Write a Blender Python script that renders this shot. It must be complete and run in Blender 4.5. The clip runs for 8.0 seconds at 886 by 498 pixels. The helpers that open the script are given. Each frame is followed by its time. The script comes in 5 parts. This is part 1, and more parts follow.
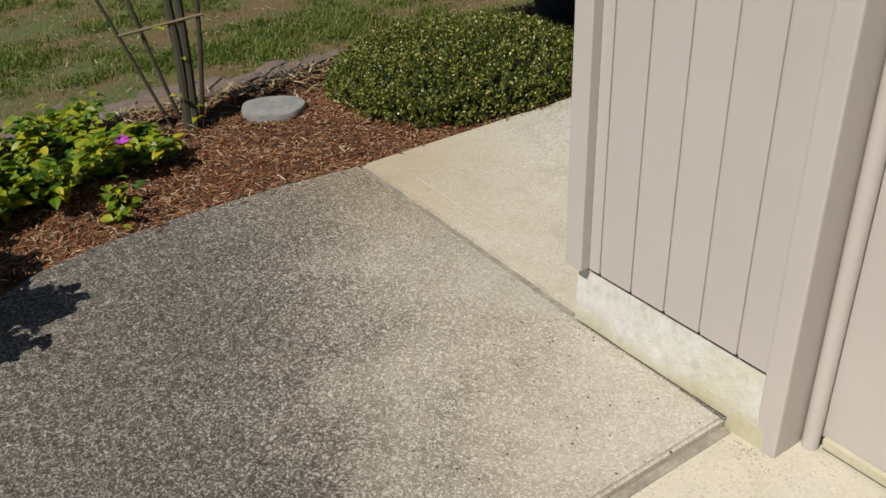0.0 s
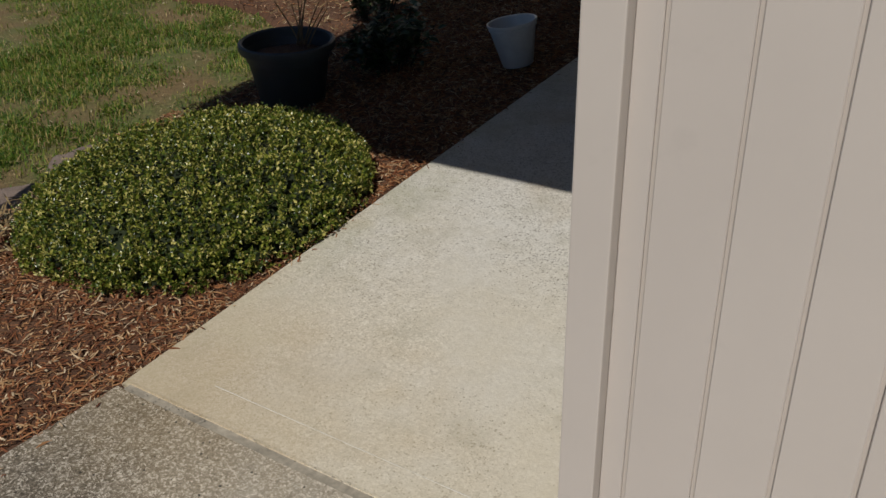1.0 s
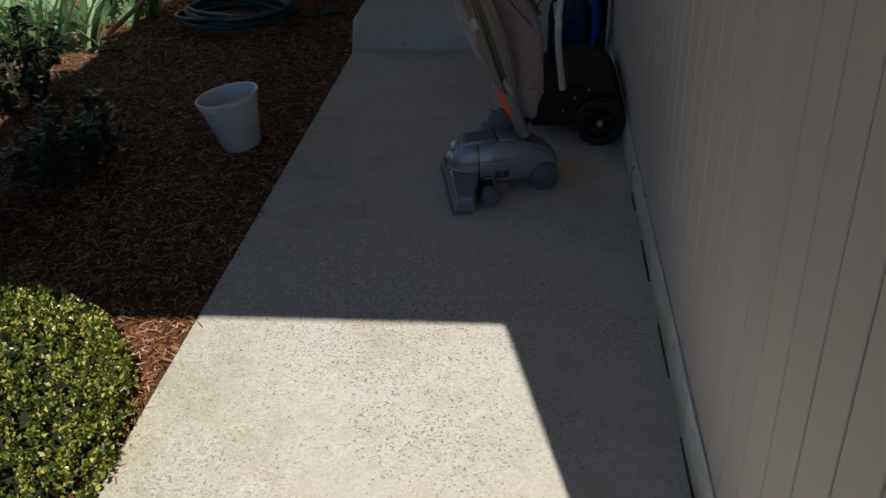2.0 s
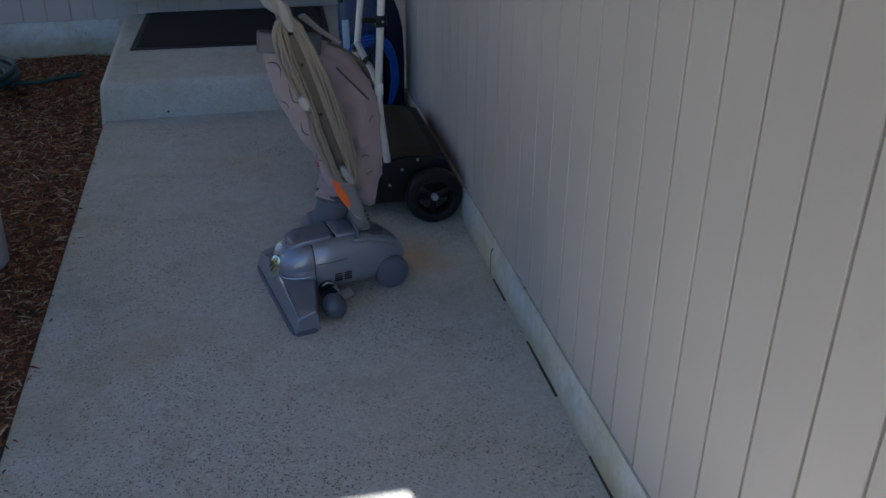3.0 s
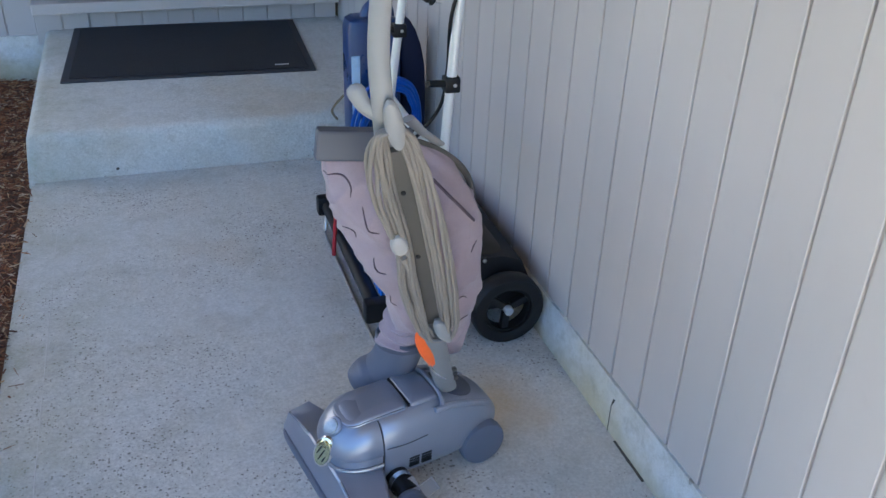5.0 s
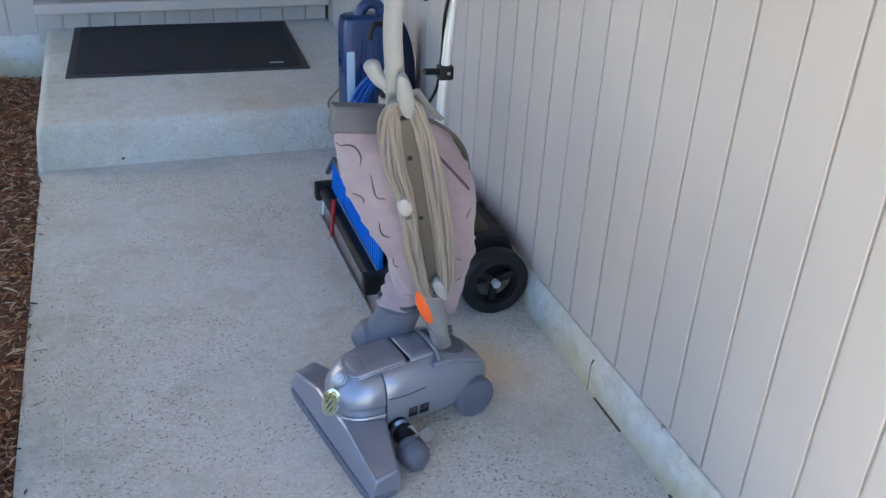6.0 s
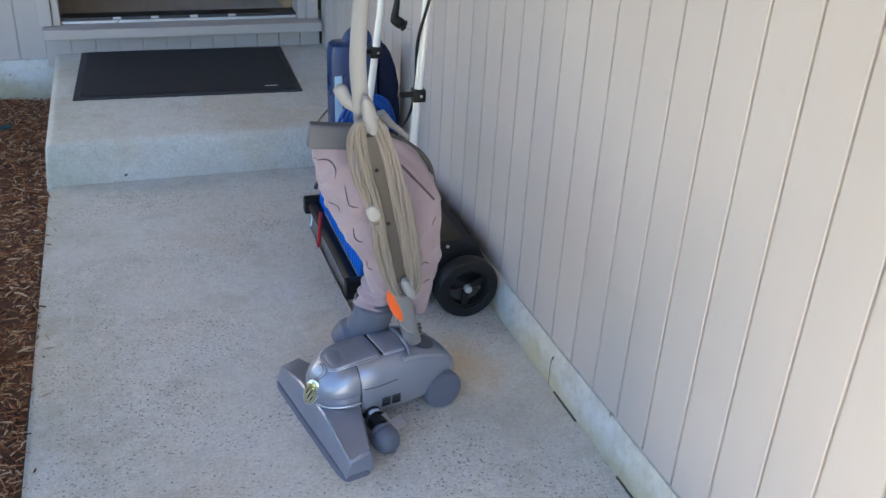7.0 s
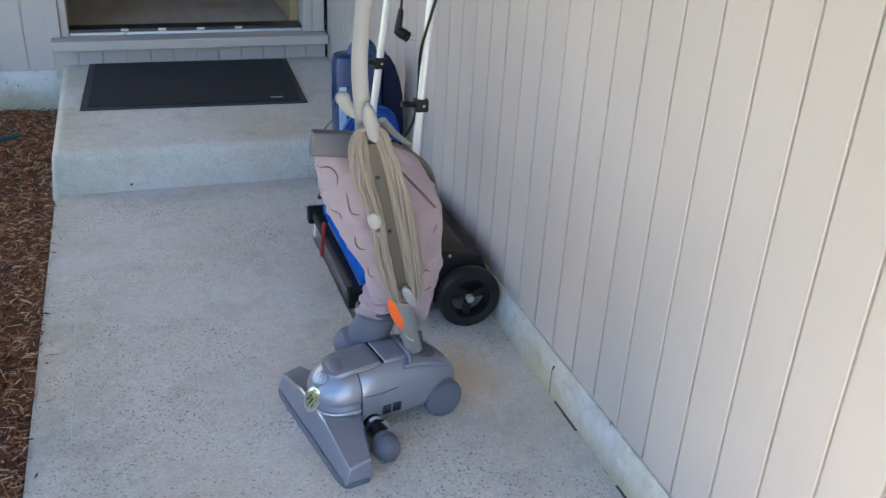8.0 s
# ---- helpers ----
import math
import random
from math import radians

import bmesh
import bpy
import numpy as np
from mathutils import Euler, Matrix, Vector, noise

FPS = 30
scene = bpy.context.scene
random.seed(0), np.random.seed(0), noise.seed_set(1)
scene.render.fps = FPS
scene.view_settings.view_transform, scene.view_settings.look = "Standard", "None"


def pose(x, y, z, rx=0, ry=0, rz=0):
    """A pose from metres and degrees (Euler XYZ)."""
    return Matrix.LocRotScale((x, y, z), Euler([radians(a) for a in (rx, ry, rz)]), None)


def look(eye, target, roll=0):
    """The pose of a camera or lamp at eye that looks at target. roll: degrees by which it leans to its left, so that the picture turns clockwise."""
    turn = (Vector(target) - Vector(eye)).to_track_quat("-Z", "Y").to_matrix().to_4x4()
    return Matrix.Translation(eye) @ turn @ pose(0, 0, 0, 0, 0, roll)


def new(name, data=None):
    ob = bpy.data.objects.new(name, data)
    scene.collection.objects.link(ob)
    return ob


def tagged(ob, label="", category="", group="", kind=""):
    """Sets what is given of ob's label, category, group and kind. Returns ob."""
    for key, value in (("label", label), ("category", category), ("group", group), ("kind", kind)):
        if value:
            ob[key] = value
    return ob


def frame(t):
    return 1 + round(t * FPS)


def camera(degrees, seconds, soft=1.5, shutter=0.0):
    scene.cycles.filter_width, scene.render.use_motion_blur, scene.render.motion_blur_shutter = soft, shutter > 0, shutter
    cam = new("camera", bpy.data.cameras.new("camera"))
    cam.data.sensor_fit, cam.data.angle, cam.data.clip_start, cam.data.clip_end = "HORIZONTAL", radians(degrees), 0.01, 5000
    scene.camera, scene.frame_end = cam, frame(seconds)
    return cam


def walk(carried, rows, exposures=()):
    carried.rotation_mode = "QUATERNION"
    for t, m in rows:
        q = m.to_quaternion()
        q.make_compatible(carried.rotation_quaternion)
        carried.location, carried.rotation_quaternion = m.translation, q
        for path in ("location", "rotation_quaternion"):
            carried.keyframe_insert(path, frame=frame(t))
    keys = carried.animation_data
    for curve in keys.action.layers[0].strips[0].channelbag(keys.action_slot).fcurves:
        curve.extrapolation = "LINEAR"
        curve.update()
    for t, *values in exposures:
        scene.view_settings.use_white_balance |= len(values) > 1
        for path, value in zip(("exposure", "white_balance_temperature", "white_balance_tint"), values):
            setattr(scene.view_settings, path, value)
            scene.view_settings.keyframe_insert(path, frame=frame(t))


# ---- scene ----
from mathutils.bvhtree import BVHTree

cam = camera(52.1, 8.0)
PATH = [
    (0, (1.451, -1.423, 1.424), (0.031, -0.452, 0.405), -2.4),
    (0.5, (0.878, -1.289, 1.407), (-0.312, -0.012, 0.43), -1.7),
    (1, (0.389, -1.054, 1.358), (-0.513, 0.432, 0.369), -1.9),
    (1.5, (0.0, -0.753, 1.351), (-0.568, 0.881, 0.346), -2.5),
    (2, (-0.344, -0.419, 1.323), (-0.534, 1.311, 0.337), -2.0),
    (2.2, (-0.461, -0.292, 1.318), (-0.488, 1.447, 0.331), -1.4),
    (3.3, (-0.65, 0.32, 1.278), (-0.179, 2.028, 0.349), 0.6),
    (3.5, (-0.665, 0.425, 1.278), (-0.151, 2.122, 0.354), 1.1),
    (4, (-0.762, 0.667, 1.285), (-0.178, 2.347, 0.371), 3.3),
    (4.5, (-0.779, 0.965, 1.276), (-0.221, 2.623, 0.307), 2.5),
    (4.7, (-0.795, 1.054, 1.256), (-0.292, 2.54, 0.374), 2.4),
    (5.8, (-0.931, 0.942, 1.244), (-0.373, 2.415, 0.373), 3.1),
    (6, (-0.933, 0.879, 1.261), (-0.373, 2.357, 0.399), 3.16),
    (6.5, (-0.931, 0.738, 1.305), (-0.306, 2.391, 0.369), 3.1),
    (7, (-0.93, 0.674, 1.327), (-0.308, 2.34, 0.411), 3.1),
    (7.5, (-0.93, 0.659, 1.328), (-0.312, 2.336, 0.43), 3.2),
    (8, (-0.925, 0.656, 1.319), (-0.312, 2.34, 0.432), 3.2),
]
EXPOSURES = [(0, -0.24, 6200, 10), (0.5, -0.50, 6180, 10), (1, -0.55, 6200, 10), (1.5, -0.58, 6300, 10), (2, 0.0, 6300, 10), (2.2, 0.25, 6150, 10), (3.3, 1.74, 5520, 9), (3.5, 2.02, 5560, 9), (4, 2.52, 5590, 9), (4.7, 2.89, 5560, 9), (5.8, 3.14, 5870, 10), (8, 3.17, 6170, 10)]
walk(cam, [(t, look(eye, target, roll)) for t, eye, target, roll in PATH], EXPOSURES)

# ---- world and sun ----
SUN_EL = radians(51.3)
SUN_WAY = Vector((-0.238 * math.cos(SUN_EL), 0.971 * math.cos(SUN_EL), -math.sin(SUN_EL)))
world = bpy.data.worlds.new("sky")
world.use_nodes = True
scene.world = world
sky = world.node_tree.nodes.new("ShaderNodeTexSky")
sky.sky_type = "NISHITA"
sky.sun_disc = False
sky.ozone_density = 4.0
sky.dust_density = 0.3
sky.sun_elevation = SUN_EL
sky.sun_rotation = math.atan2(0.238, -0.971)
world.node_tree.links.new(sky.outputs[0], world.node_tree.nodes["Background"].inputs[0])
world.node_tree.nodes["Background"].inputs[1].default_value = 0.05
sun = new("sun", bpy.data.lights.new("sun", "SUN"))
sun.data.energy = 5.0
sun.data.angle = radians(0.5)
sun.data.color = (1.0, 0.92, 0.80)
sun.matrix_world = look((0, 0, 8), tuple(Vector((0, 0, 8)) + SUN_WAY))

# ---- materials ----


class Nodes:
    """Short ways to wire a node material."""

    def __init__(self, name, rough=0.6, metal=0.0):
        self.m = bpy.data.materials.new(name)
        self.m.use_nodes = True
        self.t = self.m.node_tree
        self.b = self.t.nodes["Principled BSDF"]
        self.b.inputs["Roughness"].default_value = rough
        self.b.inputs["Metallic"].default_value = metal
        self.place = None

    def node(self, kind, **inputs):
        n = self.t.nodes.new(kind)
        for key, value in inputs.items():
            self.put(n.inputs[key.replace("_", " ")], value)
        return n

    def put(self, socket, value):
        if isinstance(value, bpy.types.NodeSocket):
            self.t.links.new(value, socket)
        elif isinstance(value, tuple) and len(value) == 3 and socket.type == "RGBA":
            socket.default_value = (*value, 1)
        else:
            socket.default_value = value

    def pos(self, own=False):
        if own:
            return self.node("ShaderNodeTexCoord").outputs["Object"]
        return self.node("ShaderNodeNewGeometry").outputs["Position"]

    def noise(self, scale, detail=4.0, rough=0.6, own=False, stretch=None):
        at = self.pos(own)
        if stretch:
            v = self.node("ShaderNodeVectorMath")
            v.operation = "MULTIPLY"
            self.put(v.inputs[0], at)
            v.inputs[1].default_value = stretch
            at = v.outputs[0]
        return self.node("ShaderNodeTexNoise", Vector=at, Scale=scale, Detail=detail, Roughness=rough).outputs["Fac"]

    def cells(self, scale, own=False, out="Distance"):
        return self.node("ShaderNodeTexVoronoi", Vector=self.pos(own), Scale=scale).outputs[out]

    def ramp(self, fac, *stops):
        n = self.node("ShaderNodeValToRGB", Fac=fac)
        while len(n.color_ramp.elements) < len(stops):
            n.color_ramp.elements.new(0.5)
        for e, (at, c) in zip(n.color_ramp.elements, stops):
            e.position = at
            e.color = (*c, 1) if isinstance(c, tuple) else (c, c, c, 1)
        return n.outputs["Color"]

    def mix(self, fac, a, b, mode="MIX"):
        n = self.node("ShaderNodeMix")
        n.data_type, n.blend_type = "RGBA", mode
        self.put(n.inputs["Factor"], fac)
        self.put(n.inputs["A"], a)
        self.put(n.inputs["B"], b)
        return n.outputs["Result"]

    def math(self, op, a, b=0.0, c=0.0):
        n = self.node("ShaderNodeMath")
        n.operation = op
        for i, v in enumerate((a, b, c)):
            self.put(n.inputs[i], v)
        return n.outputs[0]

    def xyz(self, own=False):
        return self.node("ShaderNodeSeparateXYZ", Vector=self.pos(own)).outputs

    def island(self):
        return self.node("ShaderNodeNewGeometry").outputs["Random Per Island"]

    def one(self):
        return self.node("ShaderNodeObjectInfo").outputs["Random"]

    def color(self, c):
        self.put(self.b.inputs["Base Color"], c)
        return self

    def rough(self, c):
        self.put(self.b.inputs["Roughness"], c)
        return self

    def bump(self, height, strength=0.3, distance=0.004):
        n = self.node("ShaderNodeBump", Strength=strength, Distance=distance, Height=height)
        self.put(self.b.inputs["Normal"], n.outputs[0])
        return self


def plain(name, c, rough=0.5, metal=0.0, vary=0.12, scale=60.0, bump=0.08, own=True, wear=0.08):
    """A surface of one colour with faint mottling and grain."""
    n = Nodes(name, rough, metal)
    f = n.noise(scale, own=own)
    g = n.noise(scale * 0.12, own=own)
    lo, hi = tuple(v * (1 - vary) for v in c), tuple(min(1, v * (1 + vary)) for v in c)
    n.color(n.mix(0.5, n.ramp(f, (0.3, lo), (0.7, hi)), n.ramp(g, (0.3, lo), (0.7, hi))))
    n.rough(n.ramp(g, (0.25, max(0.03, rough - wear)), (0.75, min(1, rough + wear))))
    n.bump(f, bump, 0.002)
    return n.m


def pit_mask(n, scale, share, size, wobble):
    """Scattered irregular pits: share is how many cells hold one."""
    dots = n.node("ShaderNodeTexVoronoi", Vector=n.pos(), Scale=scale)
    pick = n.node("ShaderNodeSeparateColor", Color=dots.outputs["Color"]).outputs
    here = n.math("SUBTRACT", share, pick[0])
    reach = n.math("MINIMUM", n.math("MULTIPLY", here, 2.6), n.math("MULTIPLY", n.math("ADD", pick[1], 0.25), size))
    return n.math("LESS_THAN", n.math("ADD", dots.outputs["Distance"], n.math("MULTIPLY", wobble, 0.22)), reach)


def aggregate(n, coarse=190.0):
    """Small stones of uneven size and tone laid bare in concrete: a value from dark to pale."""
    drift = n.node("ShaderNodeTexNoise", Vector=n.pos(), Scale=55.0, Detail=3.0).outputs["Color"]
    moved = n.node("ShaderNodeVectorMath")
    moved.operation = "MULTIPLY_ADD"
    n.put(moved.inputs[0], drift)
    moved.inputs[1].default_value = (0.016, 0.016, 0.016)
    n.put(moved.inputs[2], n.pos())
    total = 0.0
    for scale, share in ((coarse, 0.50), (coarse * 1.7, 0.42)):
        cell = n.node("ShaderNodeTexVoronoi", Vector=moved.outputs[0], Scale=scale)
        pick = n.node("ShaderNodeSeparateColor", Color=cell.outputs["Color"]).outputs[0]
        tone = n.ramp(pick, (0.12, 0.0), (0.30, 0.36), (0.66, 0.48), (0.80, 1.0))
        total = n.math("ADD", total, n.math("MULTIPLY", tone, share))
    fine = n.ramp(n.noise(420, 6, 0.8), (0.42, 0.0), (0.58, 1.0))
    return n.math("ADD", total, n.math("MULTIPLY", n.math("SUBTRACT", fine, 0.5), 0.26))


def corner_stain(n):
    """Tannin washed out of the bark where path, driveway and bed meet: 0 to 1."""
    away = n.node("ShaderNodeVectorMath")
    away.operation = "DISTANCE"
    n.put(away.inputs[0], n.pos())
    away.inputs[1].default_value = (-1.08, 0.08, 0.0)
    return n.ramp(n.math("ADD", away.outputs["Value"], n.math("MULTIPLY", n.math("SUBTRACT", n.noise(5, 6, 0.7), 0.5), 0.6)), (0.10, 1.0), (0.58, 0.0))


def concrete_path():
    n = Nodes("path_concrete", 0.85)
    fine = n.noise(130, 10, 0.85)
    mid = n.noise(26, 6, 0.7)
    big = n.noise(1.9, 6, 0.62)
    hue = n.noise(3.1, 5, 0.6)
    base = n.ramp(big, (0.3, (0.455, 0.445, 0.405)), (0.5, (0.515, 0.515, 0.495)), (0.7, (0.55, 0.56, 0.56)))
    base = n.mix(n.ramp(hue, (0.44, 0.0), (0.68, 0.28)), base, (0.50, 0.45, 0.34))
    base = n.mix(n.ramp(hue, (0.32, 0.30), (0.46, 0.0)), base, (0.51, 0.525, 0.54))
    wet = n.node("ShaderNodeVectorMath")
    wet.operation = "DISTANCE"
    n.put(wet.inputs[0], n.pos())
    wet.inputs[1].default_value = (-0.95, 1.65, 0.0)
    patch = n.math("ADD", n.ramp(n.noise(2.4, 5, 0.6), (0.40, 0.04), (0.62, 0.42)), n.ramp(wet.outputs["Value"], (0.25, 0.26), (1.0, 0.0)))
    base = n.mix(n.math("ADD", 0.28, n.math("MULTIPLY", patch, 0.55)), base, n.ramp(fine, (0.40, (0.21, 0.195, 0.165)), (0.5, (0.53, 0.51, 0.46)), (0.60, (0.78, 0.765, 0.72))))
    base = n.mix(0.22, base, n.ramp(mid, (0.34, (0.30, 0.28, 0.235)), (0.5, (0.47, 0.45, 0.41)), (0.66, (0.58, 0.57, 0.535))))
    x, y, z = n.xyz()
    bare = n.math("ADD", n.math("ADD", n.math("MULTIPLY", x, -0.50), n.math("MULTIPLY", y, -0.34)), n.math("MULTIPLY", n.math("SUBTRACT", n.noise(3.3, 6, 0.7), 0.5), 1.3))
    stones = n.ramp(aggregate(n, 200.0), (0.12, (0.13, 0.112, 0.09)), (0.34, (0.42, 0.385, 0.325)), (0.54, (0.53, 0.495, 0.43)), (0.85, (0.80, 0.77, 0.71)))
    base = n.mix(n.ramp(bare, (-0.05, 0.10), (0.42, 0.62)), base, stones)
    small = pit_mask(n, 185, n.math("MULTIPLY", patch, 1.15), 0.6, fine)
    large = n.math("MAXIMUM", pit_mask(n, 44, 0.10, 0.20, mid), pit_mask(n, 78, 0.16, 0.28, mid))
    rise = n.ramp(n.xyz()[2], (0.02, 1.0), (0.06, 0.25))
    pits = n.math("MULTIPLY", n.math("MAXIMUM", small, large), rise)
    base = n.mix(n.math("MULTIPLY", pits, 0.68), base, (0.10, 0.088, 0.072))
    rust = n.ramp(n.noise(1.7, 3), (0.56, 0.0), (0.72, 1.0))
    base = n.mix(n.math("MULTIPLY", rust, 0.36), base, (0.40, 0.30, 0.17))
    x, y, z = n.xyz()
    edge = n.math("SUBTRACT", n.math("MULTIPLY", n.math("SUBTRACT", -0.75, x), 2.2), n.math("MULTIPLY", mid, 0.7))
    base = n.mix(n.math("MULTIPLY", n.ramp(edge, (0.0, 0.0), (0.7, 1.0)), n.ramp(n.noise(5, 6, 0.7), (0.4, 0.12), (0.62, 0.6))), base, (0.30, 0.295, 0.19))
    # Tan painted on the sunlit stretch for warm sun; base stays cool for shade.
    sun_warmth = n.math("MULTIPLY", n.math("ADD", y, n.math("MULTIPLY", big, 1.4)), 0.45)
    base = n.mix(n.ramp(sun_warmth, (0.34, 0.58), (0.85, 0.0)), base, (0.52, 0.45, 0.315))
    away = n.node("ShaderNodeVectorMath")
    away.operation = "DISTANCE"
    n.put(away.inputs[0], n.pos())
    away.inputs[1].default_value = (-0.21, 2.47, 0.0)
    ochre = n.ramp(n.math("ADD", away.outputs["Value"], n.math("MULTIPLY", n.noise(9, 4), 0.16)), (0.10, 1.0), (0.24, 0.0))
    base = n.mix(n.math("MULTIPLY", ochre, 0.55), base, (0.42, 0.28, 0.11))
    blotch = n.ramp(n.noise(6, 6, 0.65), (0.53, 0.0), (0.72, 1.0))
    base = n.mix(n.math("MULTIPLY", blotch, 0.38), base, (0.27, 0.255, 0.19))
    base = n.mix(n.math("MULTIPLY", corner_stain(n), 0.44), base, (0.36, 0.27, 0.155))
    n.color(n.mix(1.0, base, (1.15, 1.15, 1.145), "MULTIPLY"))
    n.bump(n.math("SUBTRACT", n.math("ADD", n.math("MULTIPLY", fine, 0.35), n.math("MULTIPLY", mid, 0.8)), n.math("MULTIPLY", pits, 0.7)), 0.5, 0.005)
    return n.m


def concrete_drive():
    n = Nodes("driveway_concrete", 0.9)
    grain = aggregate(n)
    speck = n.noise(340, 8, 0.8)
    agg = n.ramp(grain, (0.10, (0.030, 0.025, 0.020)), (0.32, (0.15, 0.128, 0.102)), (0.50, (0.26, 0.226, 0.183)), (0.66, (0.52, 0.47, 0.395)), (0.88, (0.92, 0.86, 0.75)))
    clean = n.ramp(n.noise(3, 5), (0.3, (0.56, 0.495, 0.385)), (0.7, (0.66, 0.62, 0.535)))
    clean = n.mix(0.32, clean, n.ramp(grain, (0.1, (0.20, 0.175, 0.135)), (0.5, (0.55, 0.51, 0.43)), (0.85, (0.86, 0.83, 0.76))))
    x, y, z = n.xyz()
    wander = n.math("MULTIPLY", n.math("SUBTRACT", n.noise(2.2, 6, 0.65), 0.5), 0.9)
    worn = n.math("ADD", n.math("ADD", n.math("MULTIPLY", x, -0.35), n.math("MULTIPLY", y, -0.62)), wander)
    bare = n.ramp(worn, (0.06, 0.0), (0.52, 1.0))
    base = n.mix(n.math("MULTIPLY", bare, 0.92), clean, agg)
    tan = n.math("MULTIPLY", n.ramp(worn, (0.02, 0.35), (0.22, 1.0), (0.60, 0.25)), n.ramp(n.noise(2.7, 6, 0.7), (0.36, 0.06), (0.58, 0.46)))
    base = n.mix(tan, base, n.mix(0.45, (0.44, 0.335, 0.20), agg))
    base = n.mix(n.math("MULTIPLY", corner_stain(n), 0.72), base, n.mix(0.40, (0.33, 0.245, 0.125), agg))
    black = n.ramp(n.math("SUBTRACT", n.math("ADD", n.math("MULTIPLY", x, -0.30), n.math("ADD", n.math("MULTIPLY", y, -0.85), wander)), 0.34), (0.0, 0.0), (0.5, 1.0))
    crust = n.ramp(n.noise(34, 6, 0.7), (0.36, 0.55), (0.60, 1.0))
    base = n.mix(n.math("MULTIPLY", n.math("MULTIPLY", black, crust), 0.84), base, n.mix(0.24, (0.012, 0.0115, 0.010), agg))
    pits = n.math("MAXIMUM", pit_mask(n, 95, 0.22, 0.40, speck), pit_mask(n, 40, 0.08, 0.26, speck))
    base = n.mix(n.math("MULTIPLY", pits, 0.85), base, (0.03, 0.027, 0.022))
    n.color(base)
    n.bump(n.math("SUBTRACT", grain, pits), 0.55, 0.004)
    return n.m


def foundation_mat():
    n = Nodes("foundation_concrete", 0.9)
    f, big, mid = n.noise(140, 6, 0.7), n.noise(6, 6, 0.65), n.noise(30, 5, 0.7)
    base = n.ramp(big, (0.3, (0.58, 0.56, 0.48)), (0.5, (0.70, 0.69, 0.65)), (0.72, (0.77, 0.77, 0.76)))
    base = n.mix(0.28, base, n.ramp(mid, (0.36, (0.36, 0.34, 0.27)), (0.52, (0.64, 0.63, 0.58)), (0.66, (0.78, 0.78, 0.76))))
    base = n.mix(n.math("MULTIPLY", n.ramp(n.noise(3.3, 5), (0.46, 0.0), (0.66, 1.0)), 0.42), base, (0.58, 0.53, 0.31))
    base = n.mix(n.math("MULTIPLY", n.ramp(n.noise(21, 6, 0.75), (0.50, 0.0), (0.66, 1.0)), 0.40), base, (0.36, 0.345, 0.28))
    pits = n.math("MAXIMUM", pit_mask(n, 46, 0.20, 0.32, f), pit_mask(n, 19, 0.12, 0.22, f))
    base = n.mix(n.math("MULTIPLY", pits, 0.6), base, (0.20, 0.18, 0.14))
    x, y, z = n.xyz()
    damp = n.math("MULTIPLY", n.ramp(n.math("ADD", z, n.math("MULTIPLY", big, 0.10)), (0.055, 1.0), (0.115, 0.0)), 0.55)
    n.color(n.mix(damp, base, (0.47, 0.40, 0.17)))
    n.bump(n.math("SUBTRACT", n.math("ADD", f, n.math("MULTIPLY", mid, 1.4)), pits), 0.55, 0.006)
    return n.m


def even(name, c, rough=0.35, metal=0.0, coat=0.0, gloss=0.5):
    """A clean moulded surface, faintly dusty in broad soft patches."""
    n = Nodes(name, rough, metal)
    f = n.noise(7, 2, own=True)
    n.color(n.ramp(f, (0.3, tuple(v * 0.96 for v in c)), (0.7, tuple(v * 1.05 for v in c))))
    n.b.inputs["Coat Weight"].default_value = coat
    n.b.inputs["Coat Roughness"].default_value = 0.12
    n.b.inputs["Specular IOR Level"].default_value = gloss
    return n.m


def paint_mat(name, c):
    n = Nodes(name, 0.55)
    grain = n.noise(90, 5, stretch=(1.0, 1.0, 0.06))
    big = n.noise(1.8, 4)
    dirt = n.noise(14, 5)
    a = n.ramp(big, (0.3, tuple(v * 0.95 for v in c)), (0.7, tuple(v * 1.03 for v in c)))
    a = n.mix(n.math("MULTIPLY", n.ramp(dirt, (0.62, 0.0), (0.8, 1.0)), 0.18), a, tuple(v * 0.6 for v in c))
    n.color(n.mix(n.math("MULTIPLY", n.one(), 0.04), a, (0.9, 0.88, 0.82)))
    n.bump(grain, 0.12, 0.002)
    return n.m


def island_mat(name, stops, rough=0.7, bump=0.0, through_light=0.0):
    n = Nodes(name, rough)
    n.color(n.ramp(n.island(), *stops))
    if through_light:
        n.b.inputs["Transmission Weight"].default_value = 0.0
        leaf = n.node("ShaderNodeBsdfTranslucent", Color=n.ramp(n.island(), *stops))
        both = n.node("ShaderNodeMixShader")
        both.inputs[0].default_value = through_light
        n.t.links.new(n.b.outputs[0], both.inputs[1])
        n.t.links.new(leaf.outputs[0], both.inputs[2])
        n.t.links.new(both.outputs[0], n.t.nodes["Material Output"].inputs[0])
    return n.m


def soil_mat():
    n = Nodes("bark_soil", 0.95)
    f, g = n.noise(60, 6), n.noise(5, 4)
    n.color(n.mix(0.6, n.ramp(f, (0.3, (0.04, 0.018, 0.009)), (0.7, (0.20, 0.09, 0.042))), n.ramp(g, (0.3, (0.07, 0.035, 0.02)), (0.7, (0.15, 0.08, 0.045)))))
    n.bump(f, 0.8, 0.02)
    return n.m


def lawn_mat():
    n = Nodes("lawn_earth", 0.95)
    f, g, h = n.noise(70, 6), n.noise(2.3, 5), n.noise(160, 3)
    green = n.ramp(f, (0.3, (0.04, 0.075, 0.014)), (0.7, (0.12, 0.19, 0.035)))
